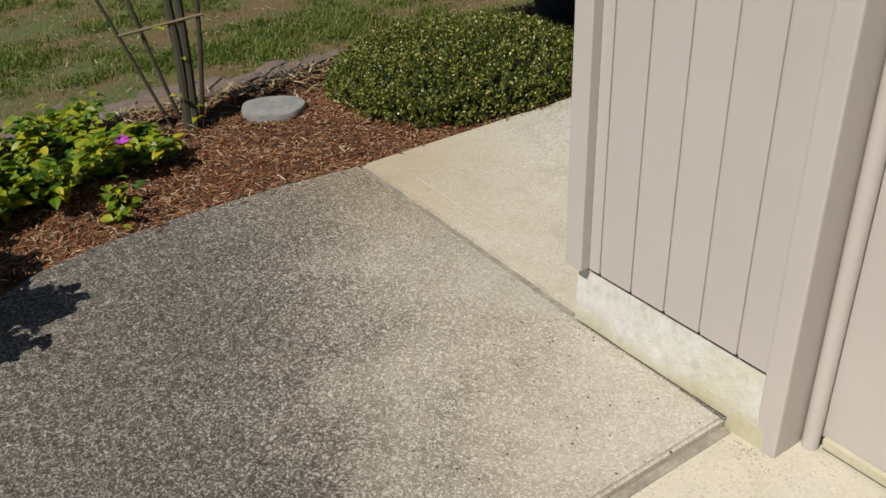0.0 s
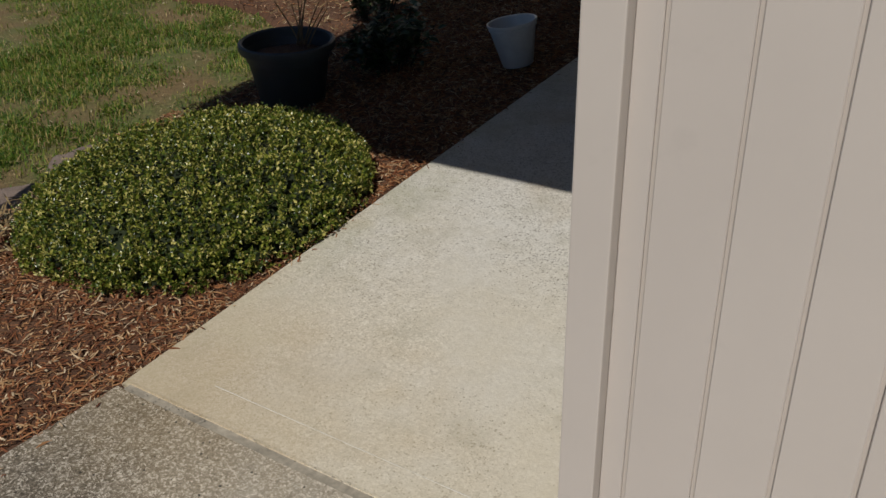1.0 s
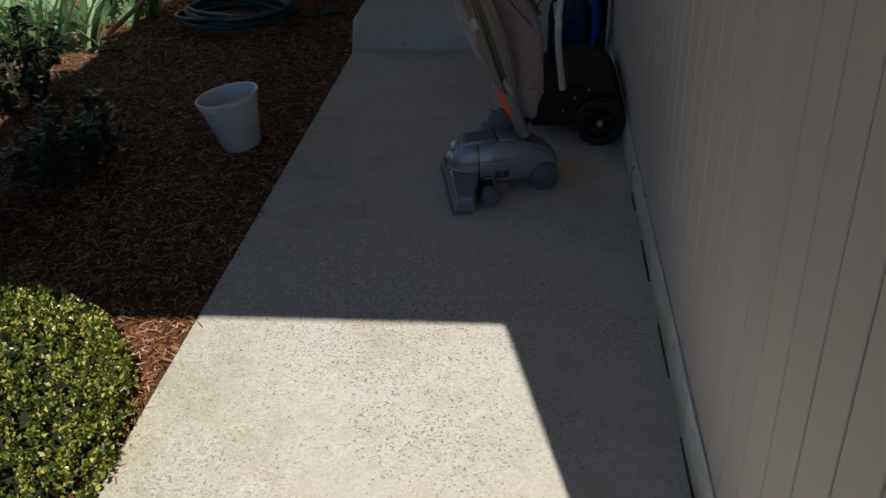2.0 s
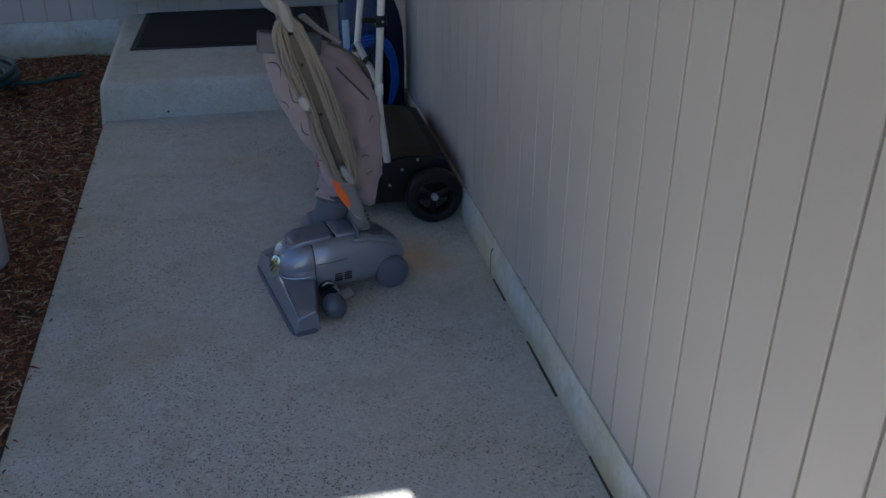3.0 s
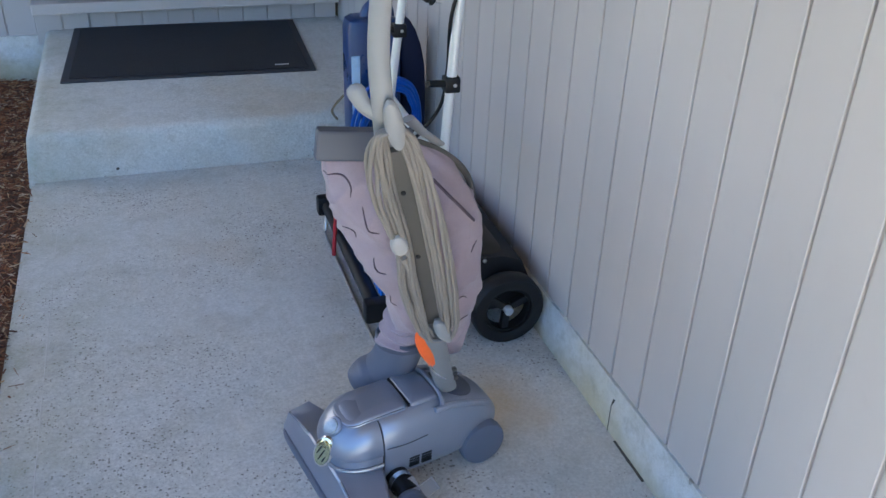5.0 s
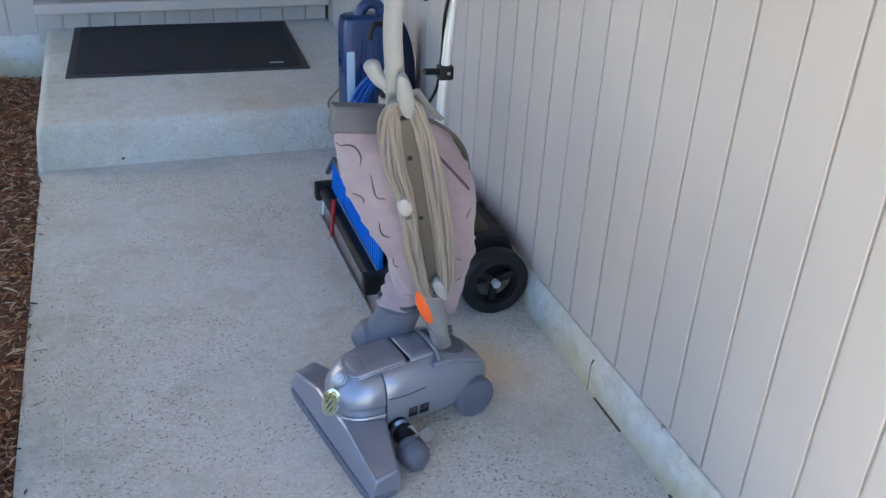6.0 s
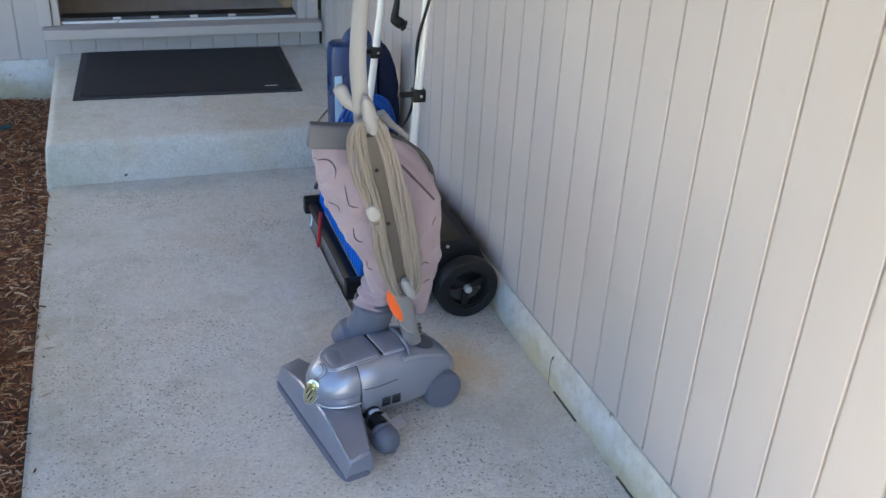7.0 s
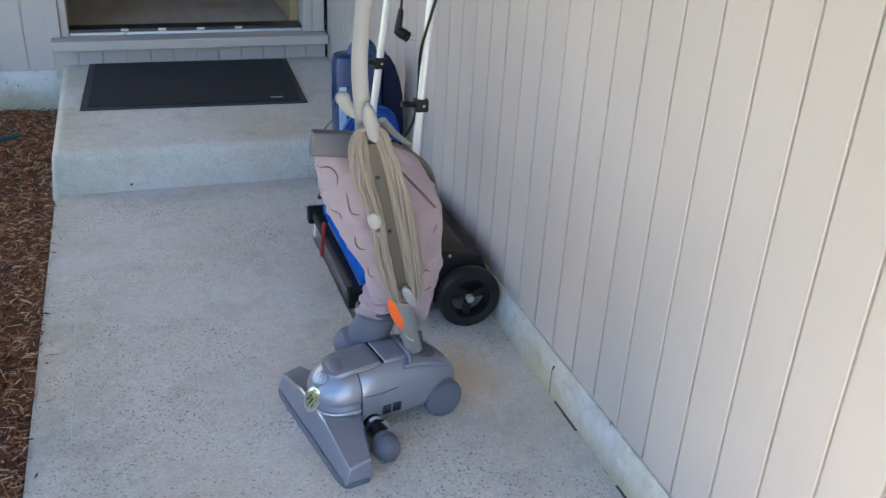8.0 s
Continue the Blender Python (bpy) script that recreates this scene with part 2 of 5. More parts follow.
    dirt = n.ramp(f, (0.3, (0.10, 0.060, 0.027)), (0.7, (0.25, 0.155, 0.072)))
    base = n.mix(n.ramp(g, (0.40, 0.0), (0.60, 0.9)), green, dirt)
    n.color(n.mix(0.35, base, n.ramp(h, (0.35, (0.09, 0.062, 0.028)), (0.7, (0.26, 0.20, 0.09)))))
    n.bump(f, 0.8, 0.02)
    return n.m


def stone_mat(name, lo, hi, scale=9.0):
    n = Nodes(name, 0.9)
    f, g = n.noise(scale, 6, own=True), n.noise(scale * 14, 4, own=True)
    base = n.mix(0.5, n.ramp(f, (0.3, lo), (0.7, hi)), n.ramp(g, (0.3, lo), (0.7, hi)))
    n.color(n.mix(n.math("MULTIPLY", n.ramp(n.noise(scale * 3, 4, own=True), (0.6, 0.0), (0.7, 1.0)), 0.5), base, tuple(v * 0.4 for v in lo)))
    n.bump(n.math("ADD", f, g), 0.7, 0.01)
    return n.m


def fabric_mat():
    n = Nodes("bag_fabric", 0.9)
    weave = n.noise(900, 2, own=True)
    g = n.noise(9, 4, own=True)
    base = n.ramp(g, (0.3, (0.265, 0.200, 0.225)), (0.55, (0.325, 0.252, 0.285)), (0.75, (0.36, 0.285, 0.305)))
    n.color(n.mix(0.2, base, n.ramp(weave, (0.35, (0.18, 0.14, 0.15)), (0.65, (0.44, 0.36, 0.37)))))
    n.bump(n.math("ADD", n.math("MULTIPLY", weave, 0.2), n.noise(28, 3, own=True)), 0.35, 0.006)
    n.b.inputs["Sheen Weight"].default_value = 0.15
    return n.m


def mat_pile():
    n = Nodes("mat_pile", 0.95)
    f, g = n.noise(700, 2), n.noise(7, 4)
    n.color(n.mix(0.4, n.ramp(f, (0.3, (0.012, 0.012, 0.014)), (0.7, (0.05, 0.05, 0.055))), n.ramp(g, (0.3, (0.02, 0.02, 0.024)), (0.7, (0.035, 0.035, 0.04)))))
    n.bump(f, 0.8, 0.006)
    return n.m


def vinyl_mat():
    n = Nodes("vinyl_floor", 0.35)
    g = n.noise(3, 4)
    streak = n.noise(16, 4, stretch=(1.0, 0.08, 1.0))
    n.color(n.mix(0.4, n.ramp(g, (0.3, (0.46, 0.40, 0.31)), (0.7, (0.66, 0.64, 0.60))), n.ramp(streak, (0.3, (0.38, 0.34, 0.28)), (0.7, (0.68, 0.65, 0.60)))))
    return n.m


PATH_CONCRETE, DRIVE_CONCRETE, FOUNDATION = concrete_path(), concrete_drive(), foundation_mat()
SIDING = paint_mat("siding_paint", (0.490, 0.444, 0.412))
TRIM = paint_mat("trim_paint", (0.506, 0.459, 0.424))
GROOVE = paint_mat("groove_paint", (0.482, 0.433, 0.394))
SOIL, LAWN = soil_mat(), lawn_mat()
BARK = island_mat("bark_chips", ((0.0, (0.059, 0.020, 0.008)), (0.32, (0.193, 0.065, 0.024)), (0.60, (0.310, 0.129, 0.049)), (0.82, (0.384, 0.230, 0.107)), (1.0, (0.562, 0.444, 0.296))), 0.85)
GRASS = island_mat("grass_blades", ((0.0, (0.032, 0.085, 0.007)), (0.4, (0.085, 0.175, 0.013)), (0.76, (0.22, 0.27, 0.03)), (0.86, (0.32, 0.27, 0.07)), (1.0, (0.46, 0.35, 0.15))), 0.6, through_light=0.3)
BOX_LEAF = island_mat("small_leaves", ((0.0, (0.022, 0.042, 0.007)), (0.45, (0.085, 0.125, 0.014)), (0.76, (0.24, 0.25, 0.035)), (1.0, (0.58, 0.52, 0.17))), 0.32, through_light=0.2)
LIME_LEAF = island_mat("lime_leaves", ((0.0, (0.05, 0.12, 0.010)), (0.35, (0.15, 0.25, 0.014)), (0.7, (0.33, 0.38, 0.02)), (1.0, (0.55, 0.47, 0.025))), 0.4, through_light=0.35)
DARK_LEAF = island_mat("dark_leaves", ((0.0, (0.012, 0.028, 0.010)), (0.6, (0.03, 0.06, 0.02)), (1.0, (0.06, 0.09, 0.03))), 0.4, through_light=0.15)
IRIS_LEAF = island_mat("strap_leaves", ((0.0, (0.09, 0.19, 0.085)), (0.6, (0.18, 0.33, 0.16)), (1.0, (0.32, 0.45, 0.25))), 0.45, through_light=0.25)
DRY_STALK = island_mat("dry_stalks", ((0.0, (0.10, 0.06, 0.03)), (1.0, (0.30, 0.22, 0.12))), 0.8)
TWIG = plain("dark_twigs", (0.05, 0.045, 0.028), 0.85)
PETAL = plain("purple_petals", (0.42, 0.06, 0.42), 0.6)
BAMBOO = plain("weathered_cane", (0.17, 0.135, 0.075), 0.7)
EDGE_STONE = stone_mat("weathered_stone", (0.12, 0.088, 0.070), (0.27, 0.21, 0.172), 14)
STEP_STONE = stone_mat("stepping_stone", (0.17, 0.165, 0.16), (0.44, 0.43, 0.41), 16)
POT_PLASTIC = plain("pot_plastic", (0.045, 0.05, 0.055), 0.5)
BUCKET_PLASTIC = plain("white_plastic", (0.56, 0.58, 0.60), 0.35, scale=20)
HOSE_RUBBER = plain("hose_rubber", (0.015, 0.06, 0.065), 0.4)
WOOD = plain("tool_wood", (0.38, 0.27, 0.15), 0.6)
STEEL = plain("steel", (0.5, 0.5, 0.5), 0.35, 1.0)
VAC_GREY = even("vacuum_metallic_grey", (0.285, 0.305, 0.365), 0.33, 0.50, 0.18)
VAC_DARK = even("vacuum_dark_grey", (0.075, 0.082, 0.108), 0.42)
VAC_RUBBER = even("wheel_grey", (0.112, 0.123, 0.16), 0.5)
LATCH_GREY = even("latch_steel", (0.30, 0.315, 0.36), 0.30, 0.65)
# Paler grey for worn edges, with their highlights painted into the colour.
VAC_EDGE = even("vacuum_edge_highlight", (0.36, 0.385, 0.45), 0.24, 0.55, 0.3)
SEAM_BLACK = even("black_plastic", (0.008, 0.008, 0.009), 0.45, gloss=0.3)
HANDLE_GREY = even("handle_light_grey", (0.262, 0.258, 0.258), 0.46)
HANDLE_TAUPE = even("handle_taupe", (0.078, 0.070, 0.060), 0.5)
CORD_GREY = plain("cord_grey", (0.215, 0.187, 0.162), 0.5, 0.0, 0.1)
ORANGE = plain("orange_plastic", (0.80, 0.13, 0.02), 0.4)
CHROME = plain("chrome", (0.75, 0.75, 0.76), 0.12, 1.0, 0.03)
LENS = plain("lamp_lens", (0.42, 0.44, 0.47), 0.15, 0.3, 0.3, 300, 0.4)
BADGE = plain("badge_gold", (0.72, 0.78, 0.52), 0.1, 0.9, 0.3, 160, 0.3)
PLUG_PALE = even("pale_plug", (0.32, 0.305, 0.295), 0.5)
FABRIC = fabric_mat()
PRINT = plain("dark_print", (0.085, 0.06, 0.075), 0.9)
ALU = plain("aluminium_tube", (0.74, 0.745, 0.75), 0.33, 0.35, 0.04)
OLIVE = even("hood_olive", (0.045, 0.036, 0.025), 0.6, gloss=0.25)
DECK_BLACK = even("deck_black", (0.016, 0.0155, 0.0165), 0.55, gloss=0.25)
TYRE = even("wheel_black", (0.013, 0.0122, 0.0125), 0.5, gloss=0.3)
HUB_GREY = even("hub_grey", (0.42, 0.42, 0.42), 0.5)
BLUE = plain("blue_plastic", (0.008, 0.035, 0.13), 0.3)
HOSE_BLUE = plain("hose_blue", (0.006, 0.07, 0.36), 0.4)
BLUE_BLACK = even("navy_fill", (0.006, 0.010, 0.036), 0.6, gloss=0.25)
FORK_GREY = even("fork_grey", (0.19, 0.19, 0.195), 0.42)
STRAW = island_mat("straw_blades", ((0.0, (0.16, 0.105, 0.045)), (0.55, (0.28, 0.20, 0.09)), (0.85, (0.40, 0.31, 0.16)), (1.0, (0.60, 0.52, 0.36))), 0.8)
BRIGHT_BLUE = plain("bright_blue_plastic", (0.01, 0.16, 0.62), 0.4)
PALE_BLUE = plain("pale_blue_plastic", (0.45, 0.62, 0.80), 0.3)
RED = plain("red_plastic", (0.42, 0.012, 0.02), 0.4)
PILE, MAT_RUBBER = mat_pile(), plain("mat_rubber", (0.045, 0.045, 0.05), 0.6)
DOOR_DARK = plain("threshold_metal", (0.06, 0.06, 0.065), 0.4, 0.6)
VINYL = vinyl_mat()
ROOM_PAINT = plain("room_paint", (0.6, 0.55, 0.47), 0.7, own=False)
# The soffit is out of view; its dark brown is picked to cut bounce.
SOFFIT = paint_mat("soffit_dark", (0.26, 0.205, 0.155))
SHINGLE = plain("roof_shingles", (0.08, 0.075, 0.07), 0.9, vary=0.4, scale=25, own=False)
JOINT_DIRT = plain("joint_dirt", (0.29, 0.262, 0.212), 0.95, vary=0.5, own=False)
GAP_SHADE = plain("gap_shade", (0.02, 0.017, 0.014), 0.95, own=False)
CRACK_DIRT = plain("crack_dirt", (0.085, 0.074, 0.058), 0.95, vary=0.6, scale=40, own=False)
MOUND_CORE = plain("mound_core_shade", (0.016, 0.024, 0.007), 1.0, vary=0.4)
SEAL = plain("door_seal", (0.10, 0.10, 0.10), 0.7)
PALE_LINE = plain("pale_cement", (0.57, 0.55, 0.50), 0.85, own=False)
WHITE_MARK = plain("pale_mark", (0.6, 0.6, 0.6), 0.6)

# ---- mesh helpers ----


def part(name, bm, material, parent=None, label="", smooth=False):
    """Links a bmesh as one mesh object, under a thing or a part."""
    bmesh.ops.recalc_face_normals(bm, faces=bm.faces)
    me = bpy.data.meshes.new(name)
    bm.to_mesh(me)
    bm.free()
    me.materials.append(material)
    if smooth:
        me.polygons.foreach_set("use_smooth", [True] * len(me.polygons))
        me.set_sharp_from_angle(angle=radians(38))
    ob = new(name, me)
    ob.parent = parent
    if label:
        ob["label"] = label
    return ob


def thing(name, label, category, m=None, group="", kind=""):
    """The Empty that carries a thing's parts."""
    ob = new(name)
    ob.empty_display_size = 0.1
    if m is not None:
        ob.matrix_world = m
    return tagged(ob, label, category, group, kind)


def box(x0, x1, y0, y1, z0, z1, bevel=0.0, bm=None, seg=2):
    one = bmesh.new()
    bmesh.ops.create_cube(one, size=1)
    for v in one.verts:
        v.co = ((x0 + x1) / 2 + v.co.x * (x1 - x0), (y0 + y1) / 2 + v.co.y * (y1 - y0), (z0 + z1) / 2 + v.co.z * (z1 - z0))
    if bevel:
        bmesh.ops.bevel(one, geom=one.edges[:], offset=bevel, segments=seg, profile=0.6, affect="EDGES")
    return join(bm, one) if bm else one


def join(bm, other, m=None):
    if m is not None:
        other.transform(m)
    at = [bm.verts.new(v.co) for v in other.verts]
    other.verts.index_update()
    for f in other.faces:
        bm.faces.new([at[v.index] for v in f.verts])
    other.free()
    return bm


def loft(rings, bm=None, caps=True, closed=True):
    bm = bm or bmesh.new()
    made = [[bm.verts.new(p) for p in ring] for ring in rings]
    n = len(made[0])
    for a, b in zip(made, made[1:]):
        for i in range(n if closed else n - 1):
            j = (i + 1) % n
            bm.faces.new((a[i], a[j], b[j], b[i]))
    if caps and closed:
        bm.faces.new(made[0][::-1])
        bm.faces.new(made[-1])
    return bm


def lathe(profile, seg=32, m=None, bm=None, caps=True):
    """Turns (radius, height) pairs round z."""
    rings = [[(r * math.cos(a), r * math.sin(a), z) for a in (math.tau * i / seg for i in range(seg))] for r, z in profile]
    one = loft(rings, caps=caps)
    if m is not None:
        one.transform(m)
    return join(bm, one) if bm else one


def smooth_line(points, steps=6, closed=False):
    """A Catmull-Rom line through the points."""
    p = [Vector(v) for v in points]
    n = len(p)
    out = []
    for i in range(n if closed else n - 1):
        a, b = p[i], p[(i + 1) % n]
        pre = p[(i - 1) % n] if closed or i else a
        post = p[(i + 2) % n] if closed or i + 2 < n else b
        for k in range(steps):
            t = k / steps
            out.append(0.5 * (2 * a + (b - pre) * t + (2 * pre - 5 * a + 4 * b - post) * t * t + (3 * a - pre - 3 * b + post) * t**3))
    if not closed:
        out.append(p[-1])
    return out


def tube(points, radius, seg=8, bm=None, closed=False, flat=1.0, side=None):
    """A tube along a line; radius may be one number or one a point. flat squeezes it across side."""
    p = [Vector(v) for v in points]
    n = len(p)
    r = radius if isinstance(radius, (list, tuple)) else [radius] * n
    rings = []
    up = Vector(side) if side else None
    for i in range(n):
        a = p[(i - 1) % n] if closed or i else p[i]
        b = p[(i + 1) % n] if closed or i + 1 < n else p[i]
        d = (b - a).normalized()
        if up is None:
            up = d.orthogonal().normalized()
        u = (up - d * up.dot(d)).normalized()
        if not side:
            up = u
        w = d.cross(u)
        rings.append([p[i] + r[i] * (math.cos(t) * u * flat + math.sin(t) * w) for t in (math.tau * k / seg for k in range(seg))])
    if closed:
        rings.append(rings[0])
    one = loft(rings, caps=not closed)
    if closed:
        bmesh.ops.remove_doubles(one, verts=one.verts, dist=1e-5)
    return join(bm, one) if bm else one


def oval(center, along, across, out, a, b, thick, n=24, dome=0.5):
    """A domed oval plate: half-lengths a and b along two directions, raised by thick towards out."""
    c, u, v, w = Vector(center), Vector(along).normalized(), Vector(across).normalized(), Vector(out).normalized()
    rings = []
    for k, lift in ((0.9, -0.6), (1.0, 0.0), (0.93, 0.35), (0.7, 0.35 + dome * 0.45), (0.35, 0.35 + dome * 0.62)):
        rings.append([c + u * a * k * math.cos(t) + v * b * k * math.sin(t) + w * thick * lift for t in (math.tau * i / n for i in range(n))])
    return loft(rings)


def roughen(bm, amount, scale, seed=0.0):
    for v in bm.verts:
        q = v.co * scale + Vector((seed, seed * 1.7, -seed))
        v.co += Vector((noise.noise(q), noise.noise(q + Vector((9, 3, 1))), noise.noise(q + Vector((2, 8, 5))))) * amount
    return bm


def from_lists(name, verts, faces, material, parent=None, smooth=False):
    me = bpy.data.meshes.new(name)
    me.from_pydata(verts, [], faces)
    me.materials.append(material)
    if smooth:
        me.polygons.foreach_set("use_smooth", [True] * len(me.polygons))
    ob = new(name, me)
    ob.parent = parent
    return ob

# ---- ground ----


def edge_x(y):
    """The border between the lawn and the bark bed."""
    stops = [(-3.0, -2.3), (-0.7, -2.42), (0.1, -2.45), (0.65, -2.42), (1.2, -2.52), (2.0, -2.5), (2.7, -2.85), (3.0, -3.3), (3.15, -5.5)]
    for (y0, x0), (y1, x1) in zip(stops, stops[1:]):
        if y < y1:
            t = max(0.0, (y - y0) / (y1 - y0))
            return x0 + (x1 - x0) * t + 0.04 * noise.noise(Vector((y * 3, 0.3, 0)))
    return -5.5


def bed_height(x, y):
    """The bed's surface, with a low ledge of old litter along the edging stones."""
    rim = -2.085 + 0.035 * noise.noise(Vector((y * 4.0, 7.0, 0))) - 0.06 * max(0.0, y - 0.2)
    ledge = 0.042 if -2.235 < x < rim and -0.85 < y < 0.75 else 0.0
    return ledge - 0.025 + 0.018 * noise.noise(Vector((x * 2.2, y * 2.2, 4.0))) + 0.008 * noise.noise(Vector((x * 11, y * 11, 1.0)))


def build_ground():
    xs = [-150, -60, -25, -12] + [-8 + 0.25 * i for i in range(57)] + [12, 30, 150]
    ys = [-150, -60, -20, -8] + [-4 + 0.25 * i for i in range(57)] + [14, 30, 60, 150]
    verts = []
    for y in ys:
        for x in xs:
            near = abs(x) < 9 and abs(y) < 12
            z = -0.07 + (0.015 * noise.noise(Vector((x * 1.3, y * 1.3, 0))) if near else -0.02)
            verts.append((x, y, z))
    w = len(xs)
    faces = [(j * w + i, j * w + i + 1, (j + 1) * w + i + 1, (j + 1) * w + i) for j in range(len(ys) - 1) for i in range(w - 1)]
    return tagged(from_lists("ground", verts, faces, LAWN, smooth=True), "patchy green and straw lawn with bare earth", "lawn", kind="structure")


def build_bed():
    verts, faces, n = [], [], 60
    rows = [-2.6 + 0.04 * i for i in range(190)]
    for y in rows:
        far, nearx = edge_x(y), -1.17
        for i in range(n + 1):
            t = i / n
            x = far + (nearx - far) * t
            z = bed_height(x, y)
            if t < 0.06:
                z = -0.085 + (z + 0.085) * t / 0.06
            verts.append((x, y, z))
    w = n + 1
    faces = [(j * w + i, j * w + i + 1, (j + 1) * w + i + 1, (j + 1) * w + i) for j in range(len(rows) - 1) for i in range(n)]
    return tagged(from_lists("mulch_bed", verts, faces, SOIL, smooth=True), "garden bed of dark soil under bark mulch", "garden bed", kind="structure")


def build_slabs():
    bm = loft([[(x, y, z) for y, x in ((0.046, -1.222), (-0.25, -1.25), (-0.6, -1.262), (-0.9, -1.248), (-1.1, -1.21), (-1.3, -1.1), (-1.6, -0.85), (-2.2, -0.6), (-7, -0.6), (-7, 0.498), (-0.005, 0.498), (-0.005, -0.016), (0.002, -0.020))] for z in (-0.14, 0.0)])
    top = [e for e in bm.edges if all(v.co.z > -0.01 for v in e.verts)]
    bmesh.ops.bevel(bm, geom=top, offset=0.008, segments=3, affect="EDGES")
    tagged(part("driveway_slab", bm, DRIVE_CONCRETE), "exposed aggregate concrete slab with dark algae staining", "driveway", kind="structure")
    bm = box(0.516, 6.5, -7, 0.5, -0.16, -0.028)
    tagged(part("garage_apron", bm, PATH_CONCRETE), "pale worn concrete apron before the garage door", "driveway", kind="structure")
    bm = loft([[(x, y, z) for x, y in ((-1.222, 0.058), (0.006, 0.013), (0.006, 3.9), (-1.222, 3.9))] for z in (-0.14, 0.002)])
    top = [e for e in bm.edges if all(v.co.z > -0.01 for v in e.verts)]
    bmesh.ops.bevel(bm, geom=top, offset=0.011, segments=4, affect="EDGES")
    tagged(part("path_slab", bm, PATH_CONCRETE, smooth=True), "pale broom-finished concrete path with small pits", "path", kind="structure")
    bm = loft([[(x, y, z) for x, y in ((-1.2, 0.040), (-0.014, -0.004), (-0.014, 0.022), (-1.2, 0.064))] for z in (-0.1, -0.0075)])
    tagged(part("joint_filler", bm, JOINT_DIRT), "sandy dirt packed into the joint between slabs", "joint", kind="structure")
    tagged(part("joint_filler", box(0.492, 0.522, -7, -0.006, -0.16, -0.026), JOINT_DIRT), "dirt in the gap beside the apron", "joint", kind="structure")
    strip = bmesh.new()
    ys = [0.08 + 0.011 * i for i in range(202)]
    for lo_y, hi_y in zip(ys, ys[1:]):
        if noise.noise(Vector((lo_y * 4.6, 0, 6))) + 0.5 * noise.noise(Vector((lo_y * 19, 0, 2))) > -0.05:
            w = 0.0003 + 0.0026 * noise.noise(Vector((lo_y * 43, 1, 0))) + 0.003 * max(0.0, noise.noise(Vector((lo_y * 3.1, 4, 0))))
            box(-0.0168 - max(0.0002, w), -0.008, lo_y, hi_y, -0.003, 0.0034, bm=strip)
    tagged(part("wall_crack", strip, CRACK_DIRT), "dark crack between path and footing", "joint", kind="structure")
    tagged(part("wall_crack", roughen(box(-0.002, 0.5, -0.0065, 0.004, -0.003, 0.0009), 0.0012, 45), CRACK_DIRT), "dark crack between driveway and footing", "joint", kind="structure")
    # tooled margin lines beside the path's left edge and the joint
    for x0, y0, x1, y1, w in ((-1.132, 1.95, -1.132, 3.62, 0.0026), (-1.0, 0.152, -0.10, 0.118, 0.0026), (-1.13, 0.15, -1.13, 1.1, 0.0012)):
        line = Vector((x1 - x0, y1 - y0, 0))
        bm = tube([Vector((x0, y0, 0.0012)) + line * k / 24 + Vector((0.0012, 0.0012, 0)) * noise.noise(Vector((k, x0 * 9, 0))) for k in range(25)], [w * (0.6 + 0.4 * noise.noise(Vector((k * 0.7, 3, y0)))) for k in range(25)], 6, flat=0.8)
        tagged(part("tooled_line", bm, PALE_LINE), "faint pale tooled line in the concrete", "path", kind="structure")
    rings, r = [], 0.034
    for a in (0.0, 0.4, 0.8, 1.2, math.pi / 2, None):
        x = -0.004 if a is None else -1.218 + r * (1 - math.cos(a))
        drop = 0.0 if a is None else r * (1 - math.sin(a))
        front = 3.856 + 0.5 * drop
        ring = [(x if a is None else x - 0.022 * math.cos(a), front - 0.003, -0.1)]
        for k in range(6):
            b = math.pi / 2 * k / 5
            ring.append((x, front + r * (1 - math.cos(b)), 0.158 - drop - r * (1 - math.sin(b))))
        rings.append(ring + [(x, 5.03, 0.158 - drop), (x, 5.03, -0.1)])
    bm = loft(rings)
    spot = oval((-0.963, 3.8555, 0.026), (1, 0, 0.2), (0, 0, 1), (0, -1, 0.05), 0.006, 0.005, 0.003, 14)
    tagged(part("spot", spot, CRACK_DIRT), "small dark hole in the step's riser", "stain", kind="structure")
    tagged(part("porch_step", bm, PATH_CONCRETE, smooth=True), "rounded pale concrete step below the front door", "step", kind="structure")


# ---- walls ----
BOARD_GAP = 0.0062


def board_mesh(width, height):
    """One strip of grooved siding: x along the wall, its face at y = 0 towards -y, rising from z = 0."""
    w, d, c = (width - BOARD_GAP) / 2, 0.0065, 0.0016
    outline = [(-w, d), (-w, c), (-w + c, 0), (w - c, 0), (w, c), (w, d)]
    bm = loft([[(x, y, z) for x, y in outline] for z in (0, height)])
    bmesh.ops.recalc_face_normals(bm, faces=bm.faces)
    me = bpy.data.meshes.new("board")
    bm.to_mesh(me)
    bm.free()
    me.materials.append(SIDING)
    return me


def boards(parent, spots, width, z0, height, turn):
    me = board_mesh(width, height)
    for x, y in spots:
        ob = new("board", me)
        ob.matrix_world = pose(x, y, z0, 0, 0, turn)
        ob.parent = parent


def build_long_wall():
    wall = tagged(part("wall_east", box(0.0065, 0.14, 0.03, 5.03, 0.114, 2.3), GROOVE), "beige painted wall of vertical grooved siding", "wall", kind="structure")
    first = 1.590 - 0.1106 * 13
    spots = [(0.0, first + 0.1106 * (i + 0.5)) for i in range(44)]
    boards(wall, [s for s in spots if 0.04 < s[1] < 4.97], 0.1106, 0.114, 2.186, -90)
